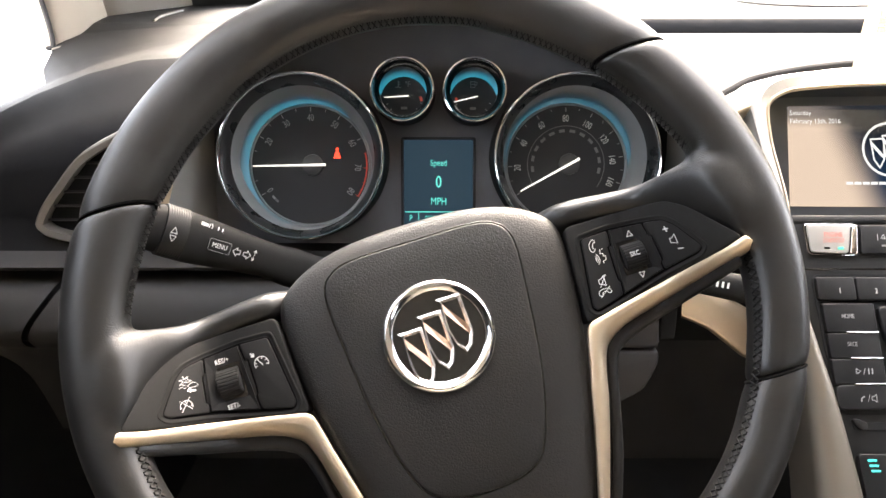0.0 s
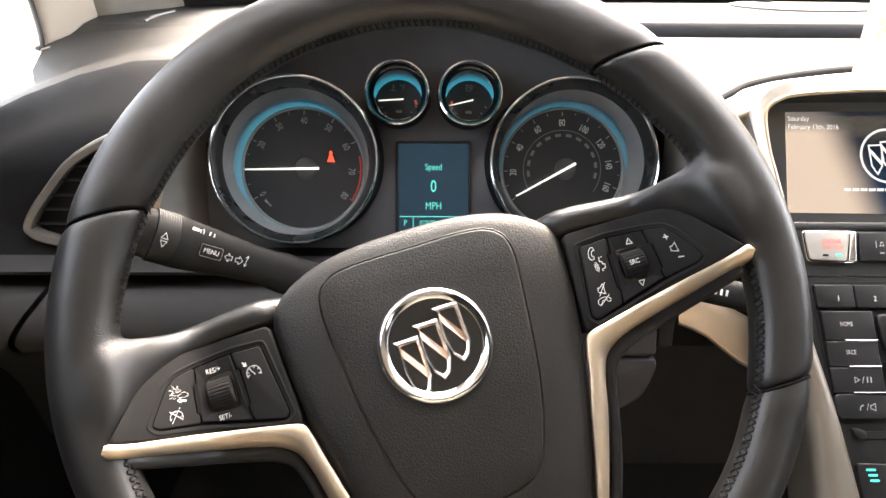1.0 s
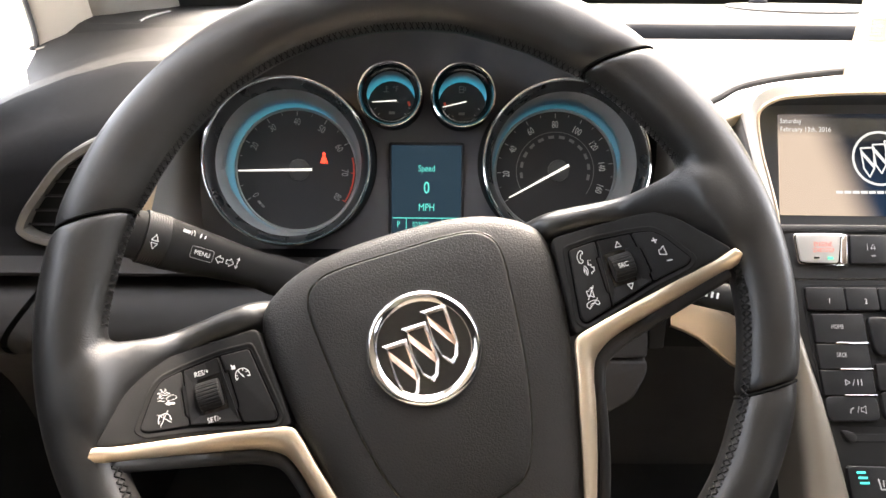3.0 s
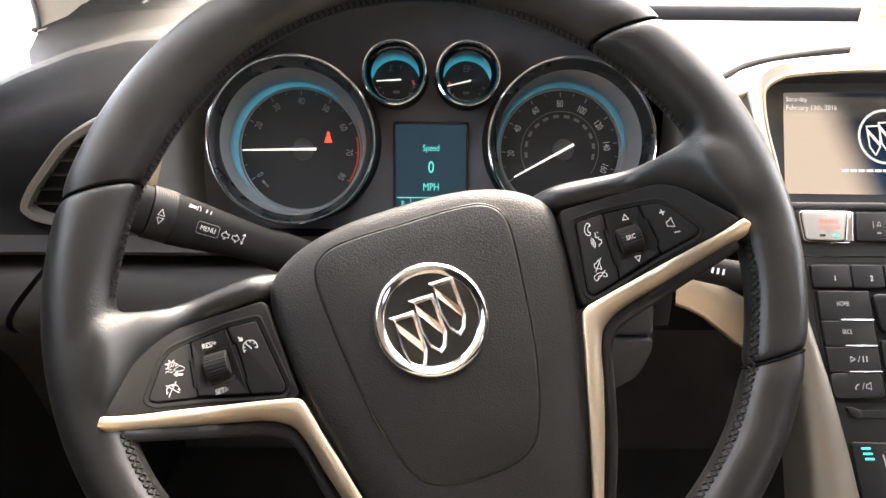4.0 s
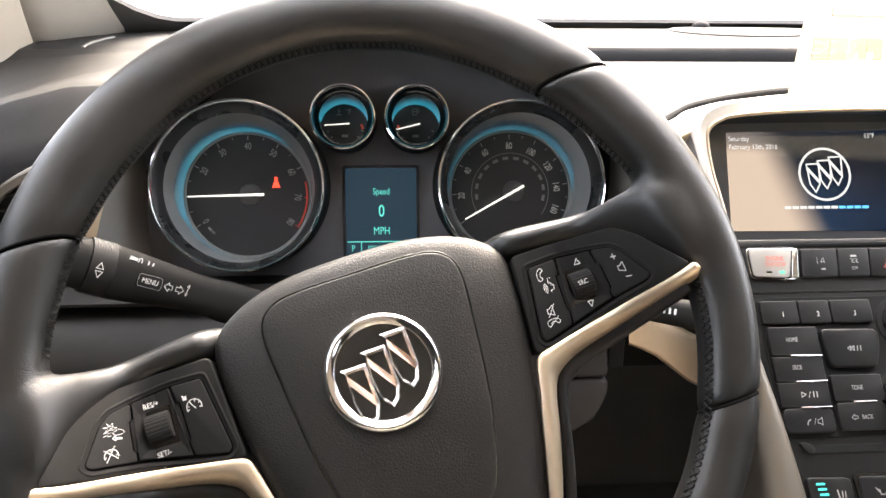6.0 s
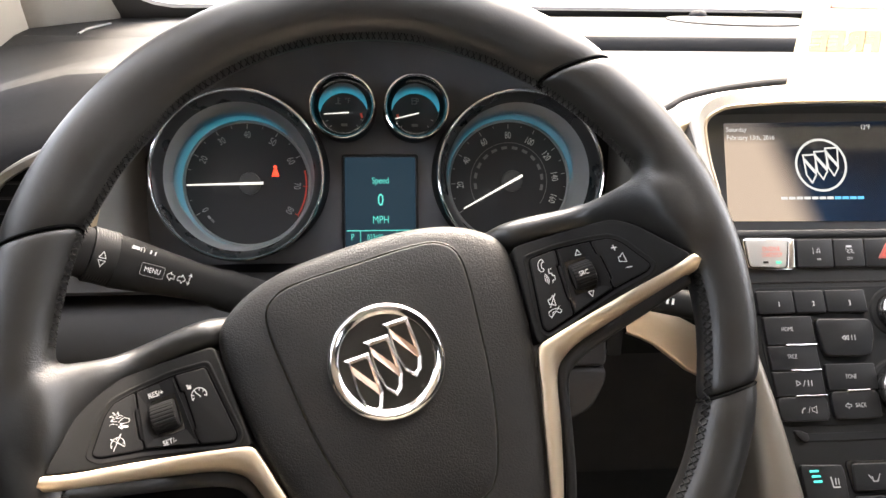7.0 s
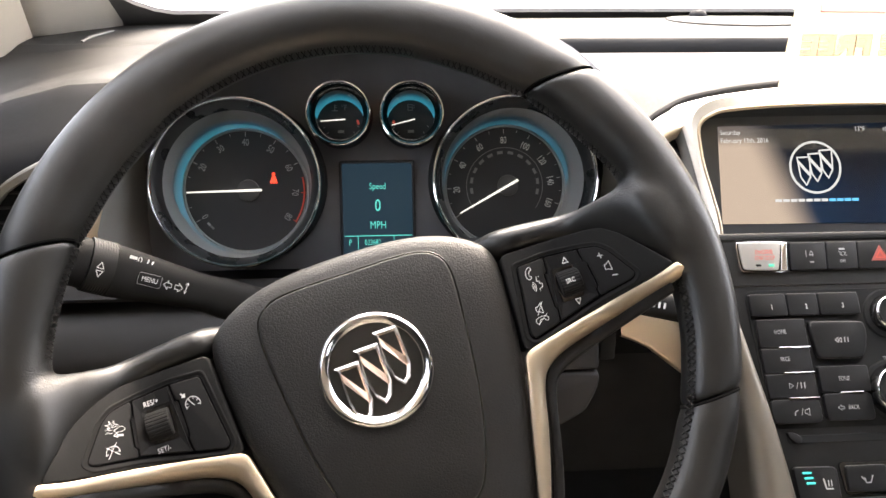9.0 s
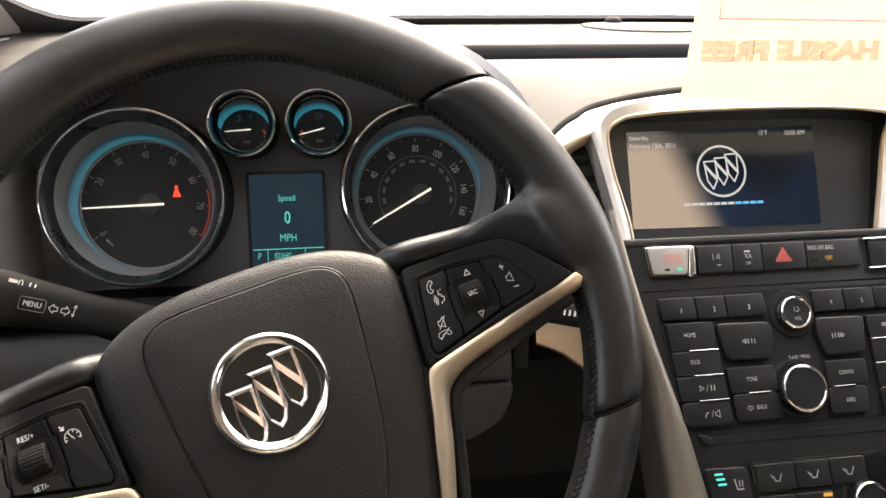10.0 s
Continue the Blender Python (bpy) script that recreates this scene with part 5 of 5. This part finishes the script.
    stroke([(x - 7.5 * d, -66.8), (x - 7.5 * d, -63.4)], 0.7, 2.6, bm)
    stroke([(x - 5.0 * d, -66.8), (x - 5.0 * d, -63.4)], 0.7, 2.6, bm)
    part("seek_icon", bm, DIMINK, stack)
for u0, u1, top, low, x in ((33.5, 72, "TONE", "BACK", 1), (113, 147, "CONFIG", "INFO", -1)):
    push_key(quad(u0, -103.4, u1, -84.2, -0.05 * x), 1.6, STACKKEY, 2.0)
    push_key(quad(u0 + 1.5 * x, -124.2, u1 - 1.5 + 1.5 * x, -104.4, -0.05 * x), 1.6, STACKKEY, 4.0)
    mid = 51.5 if x > 0 else 130
    lettering(top, 3.2, mid, -93.8, 1.6, DIMINK, stack, squeeze=0.72)
    lettering(low, 3.2, mid + (4.5 if x > 0 else -0.5), -114.8, 1.6, DIMINK, stack, squeeze=0.72)
    part("chrome_bar", slab(box2(56 if x > 0 else 126.5, -104.0, 18, 1.5, 0.5), 0, 2.4, 0.5, 2), CHROME, stack)
part("back_arrow", stroke([(44.0, -114.8), (46.4, -112.8), (46.4, -113.9), (48.6, -113.9), (48.6, -115.7), (46.4, -115.7), (46.4, -116.8)], 0.4, 1.6, closed=True), DIMINK, stack)
for k in range(4):
    v1 = -51 - 19 * k
    push_key(quad(156, v1 - 18, 196, v1, 0.0), 1.6, STACKKEY, 1.2)
    if k < 3:
        part("chrome_bar", slab(box2(169, v1 - 18.6, 24, 1.5, 0.5), 0, 2.3, 0.5, 2), CHROME, stack)
    part("print_bar", slab(box2(174, v1 - 8, 12, 3, 0.3), 1, 1.75, 0.1, 1), FAINTINK, stack)
lettering("TUNE / MENU", 2.6, CU + 1, -79.6, -0.3, DIMINK, stack, squeeze=0.8)


def knob(cx, cy, r, h, well, label):
    k = part("knob", lathe([(0, h), (r - 2.6, h), (r - 2.4, h + 0.3), (r - 2.2, h + 0.3), (r - 2.0, h)], cx, cy, 64), STACKKEY, stack, label)
    part("chrome_ring", lathe([(r - 3.0, h - 0.2), (r - 2.4, h + 0.7), (r - 1.2, h + 0.9), (r - 0.3, h + 0.1), (r, h - 1.6), (r - 0.1, h - 3)], cx, cy, 64), CHROME, k, sharp=45)
    part("knob_side", lathe([(r - 0.4, h - 3), (r + 0.6, 1.5), (r + 1.4, -1)], cx, cy, 64), GLOSSBLACK, k)
    part("knob_well", lathe([(0, -0.6), (well - 1, -0.6), (well, -1.4), (well + 0.4, -3)], cx, cy, 64), SHADOWED, k)
    return k


VK = (95.2, -45.8)
vol = knob(VK[0], VK[1], 13.2, 6, 19, "volume knob with a chrome ring")
lettering("VOL", 2.8, VK[0], VK[1] - 4.9, 6, DIMINK, vol, squeeze=0.8)
part("power_icon", stroke(arc2(VK[0], VK[1] + 2.5, 2.0, 120, 420, 12), 0.5, 6), DIMINK, vol)
knob(90.0, -103.5, 18.3, 8, 23, "large tuning knob with a chrome ring")

# disc slot
part("disc_slot", slab(box2(CU, -136.5, 178, 5.6, 2.4), -3, -1.9, 0.2, 1), SHADOWED, stack)
part("slot_lip", slab(rounded([(3, -131.2), (8, -131.4), (14, -134.2), (14, -139.0), (9, -139.6), (4.5, -135)], 2, 3), -4, 0.6, 0.8, 2), STACKPANEL, stack)

# climate keys
push_key([(3.6, -155.5), (8, -200), (38, -200), (36, -156.4)], 1.6, STACKKEY, 4)
for k in range(3):
    part("heat_light", slab(box2(13.2 + 1.0 * k, -160.0 - 3.6 * k, 6.6, 1.5, 0.5), 1, 1.95, 0.1, 1), TEALLED, stack, "lit teal seat heat light")
seat = stroke([(25.0, -164.5), (26.4, -171.5), (31.2, -171.5)], 1.0, 1.6)
stroke([(28.4, -165.5), (28.4, -169.6)], 0.8, 1.6, seat)
stroke([(30.6, -165.5), (30.6, -169.6)], 0.8, 1.6, seat)
part("seat_icon", seat, DIMINK, stack)
part("vent_key_frame", slab(rounded([(39.0, -153.6), (42.5, -177.0), (2 * CU - 42.5, -177.0), (2 * CU - 39, -153.6)], 4, 4), -4, -0.6, 0.6, 2), GLOSSBLACK, stack)
for i, (u0, u1) in enumerate(((43, 73.4), (74.2, 101.4), (102.2, 131)))  :
    push_key(quad(u0, -174.6, u1, -156.0, 0.0), 1.4, STACKKEY, 2.0)
    c = (u0 + u1) / 2 + 1
    bm = stroke([(c - 3, -165), (c - 2.4, -168.4), (c + 1, -168.4), (c + 3.2, -163.4)], 0.7, 1.4)
    stroke([(c - 3.6, -166.4), (c - 5.4, -164.0)], 0.7, 1.4, bm)
    part("vent_icon", bm, DIMINK, stack)
push_key([(2 * CU - 36, -156.4), (2 * CU - 38, -200), (2 * CU - 8, -200), (2 * CU - 3.6, -155.5)], 1.6, STACKKEY, 4)
for i in range(2):
    push_key(quad(43 + 29.6 * i, -200, 71.6 + 29.6 * i, -178.6, 0.0), 1.0, STACKKEY, 2.0)
part("amber_bar", slab(box2(96.5, -181.4, 7, 2.4, 0.5), 0, 1.6, 0.1, 1), AMBER, stack, "lit amber bar")
knob(127, -188, 14, 8, 18, "climate knob with a chrome ring")

# ---- infotainment screen ----
SCREEN = facing(0.36, 0.625, 0.959, 26)
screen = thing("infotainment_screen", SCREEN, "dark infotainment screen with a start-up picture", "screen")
part("bezel", slab(box2(33, 2, 262, 120, 10), -20, 0, 0.5, 1), SCREENBEZEL, screen)
back = bpy.data.materials.new("screen_picture_and_reflection")
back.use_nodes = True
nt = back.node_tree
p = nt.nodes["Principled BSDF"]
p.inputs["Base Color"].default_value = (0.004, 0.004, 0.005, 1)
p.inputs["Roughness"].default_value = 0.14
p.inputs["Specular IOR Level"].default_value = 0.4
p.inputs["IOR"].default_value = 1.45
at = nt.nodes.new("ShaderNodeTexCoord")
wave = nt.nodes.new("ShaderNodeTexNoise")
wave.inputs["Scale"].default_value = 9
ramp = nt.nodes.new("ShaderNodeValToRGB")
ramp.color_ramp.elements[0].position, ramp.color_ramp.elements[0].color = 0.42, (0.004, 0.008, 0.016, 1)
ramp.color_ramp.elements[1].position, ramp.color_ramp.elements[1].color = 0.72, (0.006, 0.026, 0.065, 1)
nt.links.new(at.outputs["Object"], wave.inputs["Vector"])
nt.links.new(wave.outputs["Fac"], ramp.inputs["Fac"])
# tan at left, a cabin reflection painted into the glow; deep blue at right
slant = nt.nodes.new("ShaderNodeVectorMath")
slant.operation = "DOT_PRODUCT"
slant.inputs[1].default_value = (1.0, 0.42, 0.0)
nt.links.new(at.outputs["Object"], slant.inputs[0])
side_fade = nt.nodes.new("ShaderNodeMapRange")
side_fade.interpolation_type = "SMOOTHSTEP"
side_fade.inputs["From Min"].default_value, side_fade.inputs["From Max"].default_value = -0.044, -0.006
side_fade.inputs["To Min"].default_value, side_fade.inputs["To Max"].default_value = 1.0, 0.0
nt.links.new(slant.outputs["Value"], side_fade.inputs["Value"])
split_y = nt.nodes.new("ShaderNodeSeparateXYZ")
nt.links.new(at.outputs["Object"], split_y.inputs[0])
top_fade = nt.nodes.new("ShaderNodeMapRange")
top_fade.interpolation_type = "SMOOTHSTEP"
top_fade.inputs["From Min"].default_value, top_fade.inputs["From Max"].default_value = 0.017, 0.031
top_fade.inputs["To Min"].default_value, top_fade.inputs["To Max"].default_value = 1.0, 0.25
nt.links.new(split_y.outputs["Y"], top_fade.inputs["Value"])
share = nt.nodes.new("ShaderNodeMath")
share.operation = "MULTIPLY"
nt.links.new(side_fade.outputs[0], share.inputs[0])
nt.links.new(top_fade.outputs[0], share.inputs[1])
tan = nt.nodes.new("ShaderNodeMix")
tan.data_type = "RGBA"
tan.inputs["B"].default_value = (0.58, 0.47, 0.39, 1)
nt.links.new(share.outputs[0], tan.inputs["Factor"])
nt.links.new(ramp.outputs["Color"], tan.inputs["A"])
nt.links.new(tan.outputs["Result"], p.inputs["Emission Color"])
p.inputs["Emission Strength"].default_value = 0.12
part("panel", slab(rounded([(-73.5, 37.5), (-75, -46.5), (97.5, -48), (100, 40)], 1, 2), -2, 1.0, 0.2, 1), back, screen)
SCREENWHITE = glow("screen_white", (0.85, 0.87, 0.9), 0.10)
SCREENBLUE = glow("screen_blue", (0.08, 0.45, 0.85), 0.17)
lettering("Saturday", 4.0, -72, 31.8, 1.0, SCREENWHITE, screen, align="LEFT", squeeze=0.9)
lettering("February 13th, 2016", 4.0, -72, 24.8, 1.0, SCREENWHITE, screen, align="LEFT", squeeze=0.9)
lettering("13°F", 4.2, 51.9, 34.0, 1.0, SCREENWHITE, screen, squeeze=0.85)
lettering("10:03 AM", 4.2, 82, 33.5, 1.0, SCREENWHITE, screen, squeeze=0.85)
part("picture_ring", stroke(arc2(9.5, 1.0, 22.0, 0, 360, 56), 2.0, 1.0), SCREENWHITE, screen)
for k in range(3):
    ox, oy = 9.5 - 10.0 * (1 - k), 1.5 - 3.0 * (1 - k)
    bm = stroke([(ox - 5.5, oy + 11), (ox + 5.5, oy + 11.6), (ox + 5.0, oy - 6), (ox + 1.0, oy - 13), (ox - 3.5, oy - 6)], 1.4, 1.0, closed=True)
    stroke([(ox - 4.5, oy + 7), (ox + 4.6, oy - 4)], 2.6, 1.0, bm)
    part("picture_shield", bm, SCREENWHITE, screen)
# brand strip drawn as plain bars
for k in range(11):
    x = -27.4 + 6.75 * k
    part("picture_bar", stroke([(x, -27.4), (x + 4.4, -27.4)], 2.4, 1.0), SCREENWHITE if k < 7 else SCREENBLUE, screen)

# ---- silver surround of screen and stack ----
surround = thing("silver_surround", SCREEN, "champagne satin surround arching over the screen", "dash trim")
C = 35.0
inner = [(-72, -56, 10), (-79, -20, 12), (-86, 20, 15), (-90.3, 36.4, 20), (-87.2, 41.6, 25), (-75.9, 43.6, 30), (-30.8, 46, 34), (C, 46.5, 35)]
crest = [(-83, -58, 22), (-92, -20, 26), (-100, 20, 29), (-100, 40, 29), (-93, 51.5, 28.5), (-74, 55.5, 29.5), (-24, 59, 31), (C, 60, 32)]
outer = [(-96, -60, 16), (-104, -20, 20), (-112, 20, 22), (-134, 24, 22), (-117, 47, 10), (-82, 62, 6), (-26, 69, 4), (C, 72, 4)]
back_edge = [(-98, -60, 0), (-106, -20, 2), (-114, 16, 4), (-136, 20, 4), (-125, 47, -12), (-88, 66.5, -22), (-30, 78, -26), (C, 83, -28)]
# on the driver's side the arch comes down as a narrow bar between screen and vent
inner_l = [(-80, -68, 8), (-82, -46, 10), (-88.5, -21, 13), (-94.5, 2, 15), (-97.5, 26, 17), (-95.5, 36.2, 19), (-87, 42.2, 22), (-74, 45, 25.5), (-30.8, 46, 33), (C, 46.5, 35)]
crest_l = [(-87, -69, 19), (-91, -46, 20), (-96, -21, 21.5), (-101, 2, 23), (-105, 26, 24), (-104.5, 39, 25), (-95, 49.5, 26), (-74, 55, 28), (-24, 59, 31), (C, 60, 32)]
outer_l = [(-92, -70, 18), (-96.5, -46, 19), (-100.5, -22, 20), (-105.5, 1.5, 21), (-110.5, 25, 21), (-113, 37, 18), (-105, 52, 11), (-82, 62, 6), (-26, 69, 4), (C, 72, 4)]
back_l = [(-91, -70, 10), (-95.5, -46, 11), (-99.5, -22, 12), (-104.5, 1.5, 13), (-109.5, 25, 12), (-114, 40, 4), (-108, 58, -16), (-88, 66.5, -22), (-30, 78, -26), (C, 83, -28)]
rails = [smooth(L + [(2 * C - x, y, z) for x, y, z in R[-2::-1]], 4, False) for L, R in ((inner_l, inner), (crest_l, crest), (outer_l, outer), (back_l, back_edge))]
part("arch", loft([[r[i] for r in rails] for i in range(len(rails[0]))], closed=False), ARCHPAINT, surround, sharp=70)
top_lip = [(-111.5, 34.5, 21), (-117, 33, 21), (-124, 29.8, 21), (-136, 23, 20), (-150, 13, 18)]
shoulder = [top_lip, [(-110, 46, 14), (-116, 44, 13), (-123, 41, 12), (-135, 34, 10), (-148, 24, 8)],
            [(-106, 58, -15), (-113, 54.5, -14.5), (-121, 50.5, -14), (-131, 42.5, -13), (-142, 30, -12)]]
part("shoulder", loft([smooth(r, 3, False) for r in zip(*shoulder)], closed=False), ARCHPAINT, surround, sharp=70)
brow = [top_lip, [(-112.5, 31, 21.5), (-117.5, 28.5, 21.2), (-124, 25, 20.5), (-135, 18, 19), (-149, 8, 17)], [(-114, 25, 12), (-118, 23, 12), (-124, 20, 12), (-135, 13, 11), (-149, 3, 10)]]
part("vent_brow", loft([smooth(r, 3, False) for r in zip(*brow)], closed=False), SILVER, surround, "champagne lip over the vent", sharp=70)
part("inner_lip", sweep(rails[0], circle2(1.9, 8), up=(0, 0, 1)), SILVER, surround)
part("gasket", sweep(smooth([(-150, 16, -10), (-141, 33, -11), (-131, 44, -12), (-122, 51.5, -13), (-112, 57.5, -15), (-88, 69, -20), (-30, 80.5, -24), (C, 85.5, -26)] + [(2 * C - x, y + 2.5, z + 2) for x, y, z in back_edge[-2::-1]], 4, False), circle2(3.2, 8), up=(0, 0, 1)), DASHDARK, surround, "dark gasket behind the surround")
reveal = [[(p.x, p.y, 0.2) for p in rails[0]], [(p.x, p.y, p.z) for p in rails[0]]]
part("reveal", loft([[a, b] for a, b in zip(*reveal)], closed=False), GLOSSBLACK, surround)
for side in (-1, 1):
    f = (lambda x: x) if side < 0 else (lambda x: 2 * CU - x)
    a = [(-39, 42, 6), (-33, 0, 6), (-26, -40, 6), (-17, -80, 6), (-8, -118, 6), (2, -175, 6), (10, -230, 6)]
    b = [(-46, 42, 4), (-42, 0, 5), (-37, -40, 5), (-31, -80, 5), (-29, -118, 5), (-28, -175, 5), (-30, -230, 5)]
    rowsl = []
    for p, q in zip(smooth(a, 3, False), smooth(b, 3, False)):
        rowsl.append([(f(p.x), p.y, -6), (f(p.x), p.y, 3.0), (f(lerp(p.x, q.x, 0.12)), p.y, 5.4), (f(lerp(p.x, q.x, 0.5)), p.y, 6.4), (f(lerp(p.x, q.x, 0.9)), p.y, 4.0), (f(q.x), q.y, -2), (f(q.x) , q.y, -40)])
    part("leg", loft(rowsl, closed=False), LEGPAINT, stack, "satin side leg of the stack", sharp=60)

# vent beside the screen
cv = thing("centre_air_vent", SCREEN, "tall dark air vent beside the screen", "air vent")
vo = [(-113.5, 26), (-110, 18), (-105.5, 1.5), (-100.5, -22), (-96.5, -46), (-93, -66), (-112, -66), (-126, -20), (-140, 8), (-136, 14), (-124, 21)]
part("duct", slab(vo, 2, 6, 0.2, 1), SHADOWED, cv)
wall = [(-113, 33), (-110.7, 25), (-105.7, 1.5), (-100.7, -22), (-96.7, -46), (-92.2, -70)]
part("frame", loft([[(x, y, 20.5) for x, y in wall], [(x - 0.6, y, 19) for x, y in wall], [(x - 1.0, y, 5) for x, y in wall]], False, False), GREYTRIM, cv, "grey side of the vent")
for k in range(4):
    v = 8 - 14 * k
    q = [(-124 + 4 * k, v, 6), (-112 + 3.2 * k, v, 6), (-112 + 3.2 * k, v + 5, 11), (-124 + 4 * k, v + 5, 11)]
    part("slat", loft([q, [(x, y + 1.6, z) for x, y, z in q]]), PLASTIC, cv)

# silver wing between column and stack
wing = thing("silver_wing", pose(0, 0.565, 0, 90), "champagne satin wing of trim beside the column", "dash trim")
wl = [[(191.5, 853, -26), (192, 851, -2), (192.6, 841, 0), (193, 837, 0.5), (193.2, 834, -3)], [(199, 857, -20), (199.5, 855.5, -2), (203, 839, 1), (204, 833.5, 2.5), (204.2, 830, -2)],
      [(206.5, 862.5, -14), (207, 860.5, -3), (214, 836, 3), (216, 827.5, 4), (216.2, 824, -1)], [(241, 843, -14), (241.3, 840, 0), (244, 812, 5), (245, 805, 6), (245.2, 801, 0)],
      [(272, 826, -14), (272.3, 822, 0), (275, 796, 5), (276, 789, 6), (276.2, 785, 0)]]
part("panel", loft([smooth(r, 3, False) for r in wl], closed=False), SILVER, wing, sharp=60)


# ---- cabin shell ----
XL, XR = -0.44, 1.21


def slab3(x0, y0, z0, x1, y1, z1, bm=None):
    bm = bm or bmesh.new()
    q = [(x0, y0), (x1, y0), (x1, y1), (x0, y1)]
    return loft([[(1000 * x, 1000 * y, 1000 * z0) for x, y in q], [(1000 * x, 1000 * y, 1000 * z1) for x, y in q]], bm=bm)


single("floor", slab3(XL, -1.7, 0.22, XR, 1.2, 0.28), CARPET, I4, "black carpeted cabin floor", "floor", kind="structure")
# unseen pale slab, added to bounce light up into the cabin
single("bounce_slab", slab3(XL, -1.7, 0.28, XR, -0.06, 0.42), LINER, I4, "unseen beige slab over the rear floor, added to bounce light", "floor", kind="structure")
single("headliner", slab3(XL, -1.7, 1.46, XR, 0.25, 1.50), LINER, I4, "beige cloth headliner", "ceiling", kind="structure")
single("firewall", slab3(XL, 1.16, 0.28, XR, 1.20, 1.03), CARPET, I4, "black carpeted firewall under the dash", "wall", kind="structure")
# sills raised out of view to block light through the side windows
for nm, x0, x1, top, sill in (("door_left", XL - 0.06, XL, 0.955, 1.13), ("door_right", XR, XR + 0.06, 1.12, 1.121)):
    single(nm, slab3(x0, -1.7, top, x1, 0.74, sill, slab3(x0, -1.7, 0.22, x1, 1.2, top)), DASHDARK, I4, "dark trimmed door side, sill raised out of view to block light", "door", kind="structure")
# closes the cabin out of view; beige so that it bounces light forward
single("wall_rear", slab3(XL, -1.76, 0.22, XR, -1.70, 1.50), LINER, I4, "unseen beige rear wall, added to bounce light forward", "wall", kind="structure")
# unseen panels that block window light and darken reflections in the wheel
for nm, x0, front in (("wall_left", XL - 0.06, -0.04), ("wall_right", XR, 0.15)):
    single(nm, slab3(x0, -1.70, 0.955, x0 + 0.06, -1.25, 1.32, slab3(x0, -0.62, 0.955, x0 + 0.06, front, 1.32)), KNEESKIN, I4, "unseen dark panels beside the windows, added to block light", "wall", kind="structure")
# unseen strips that narrow the windows to cut side light
for nm, x0, mat, label in (("rail_block_left", XL - 0.06, LINER, "unseen beige strip over the door, added to cut light"), ("rail_block_right", XR, KNEESKIN, "unseen dark strip over the door, added to cut light")):
    single(nm, slab3(x0, -1.70, 1.32, x0 + 0.06, 0.42, 1.50), mat, I4, label, "roof rail", kind="structure")
# windscreen: a sloping pane, with a dark painted border low down and at the corner
glass_mat = glass("windscreen_glass", gloss=0.12)


def on_glass(x, s):
    """A place on the windscreen, s from 0 at its base to 1 at the roof."""
    bow = 0.14 * ((x - 0.385) / 0.82) ** 2
    return (1000 * x, 1000 * (lerp(1.205, 0.26, s) - bow * (1 - 0.5 * s)), 1000 * (lerp(1.052, 1.47, s)))


xs = [XL + (XR - XL) * (k / 60) ** 1.4 for k in range(61)]
pane = single("windscreen", loft([[on_glass(x, s / 8) for s in range(9)] for x in xs], closed=False), glass_mat, I4, "clear windscreen over the dash", "windscreen", kind="structure")
pane.visible_shadow = False
rows = []
for x in xs:
    top = 0.048 + 0.05 * ease(-0.27, -0.33, x) + 0.5 * ease(-0.31, -0.42, x)
    a, b = Vector(on_glass(x, -0.02)), Vector(on_glass(x, top))
    rows.append([a + Vector((0, -3, -3)), b + Vector((0, -3, -3)), b + Vector((0, 2, 2)), a + Vector((0, 2, 2))])
single("windscreen_border", loft(rows), CARPET, I4, "black painted border along the foot of the windscreen", "windscreen border", kind="structure")

# front pillar beside the driver, in two pieces
pillar = thing("front_pillar", I4, "pale beige front pillar trim rising from the dash end", "pillar", kind="structure")
def pillar_piece(left, right, t=0.035):
    """A rounded trim board between two edges, each given by its foot, its knee and its head."""
    loops = []
    edges = [smooth([Vector(p) for p in e], 6, False) for e in (left, right)]
    for p, q in zip(*edges):
        d = (q - p)
        n = Vector((d.y, -d.x, 0)).normalized()
        mid = (p + q) / 2 + n * 0.006
        loops.append([1000 * v for v in (p - n * t, p, p.lerp(mid, 0.35) + n * 0.002, mid, q.lerp(mid, 0.35) + n * 0.002, q, q - n * t)])
    return loft(loops)


OUTER_EDGE = [(-0.4565, 0.92, 1.012), (-0.4342, 0.88, 1.066), (-0.22, 0.30, 1.47)]
JOINT = [(-0.4133, 1.0, 1.034), (-0.409, 0.968, 1.066), (-0.20, 0.33, 1.47)]
GLASS_EDGE = [(-0.334, 1.085, 1.044), (-0.332, 1.064, 1.064), (-0.165, 0.38, 1.47)]
part("trim", pillar_piece(OUTER_EDGE, JOINT), BEIGE, pillar, sharp=60)
part("inner_trim", pillar_piece([(x + 0.0012, y + 0.004, z) for x, y, z in JOINT], GLASS_EDGE), material("light_pillar_skin", (0.5, 0.47, 0.42), 0.6, bump=0.2, grain=1500), pillar, sharp=60)
part("seal", sweep([1000 * Vector((x - 0.003, y - 0.002, z)) for x, y, z in smooth(OUTER_EDGE, 8, False)], circle2(3.0, 8), up=(1, 0, 0)), CARPET, pillar, "black rubber seal")

# outside: snowy lot under a bright sky
single("ground", slab3(-3000, -3000, -0.05, 3000, 3000, 0.0), SNOW, I4, "snow-covered parking lot", "ground", kind="structure")
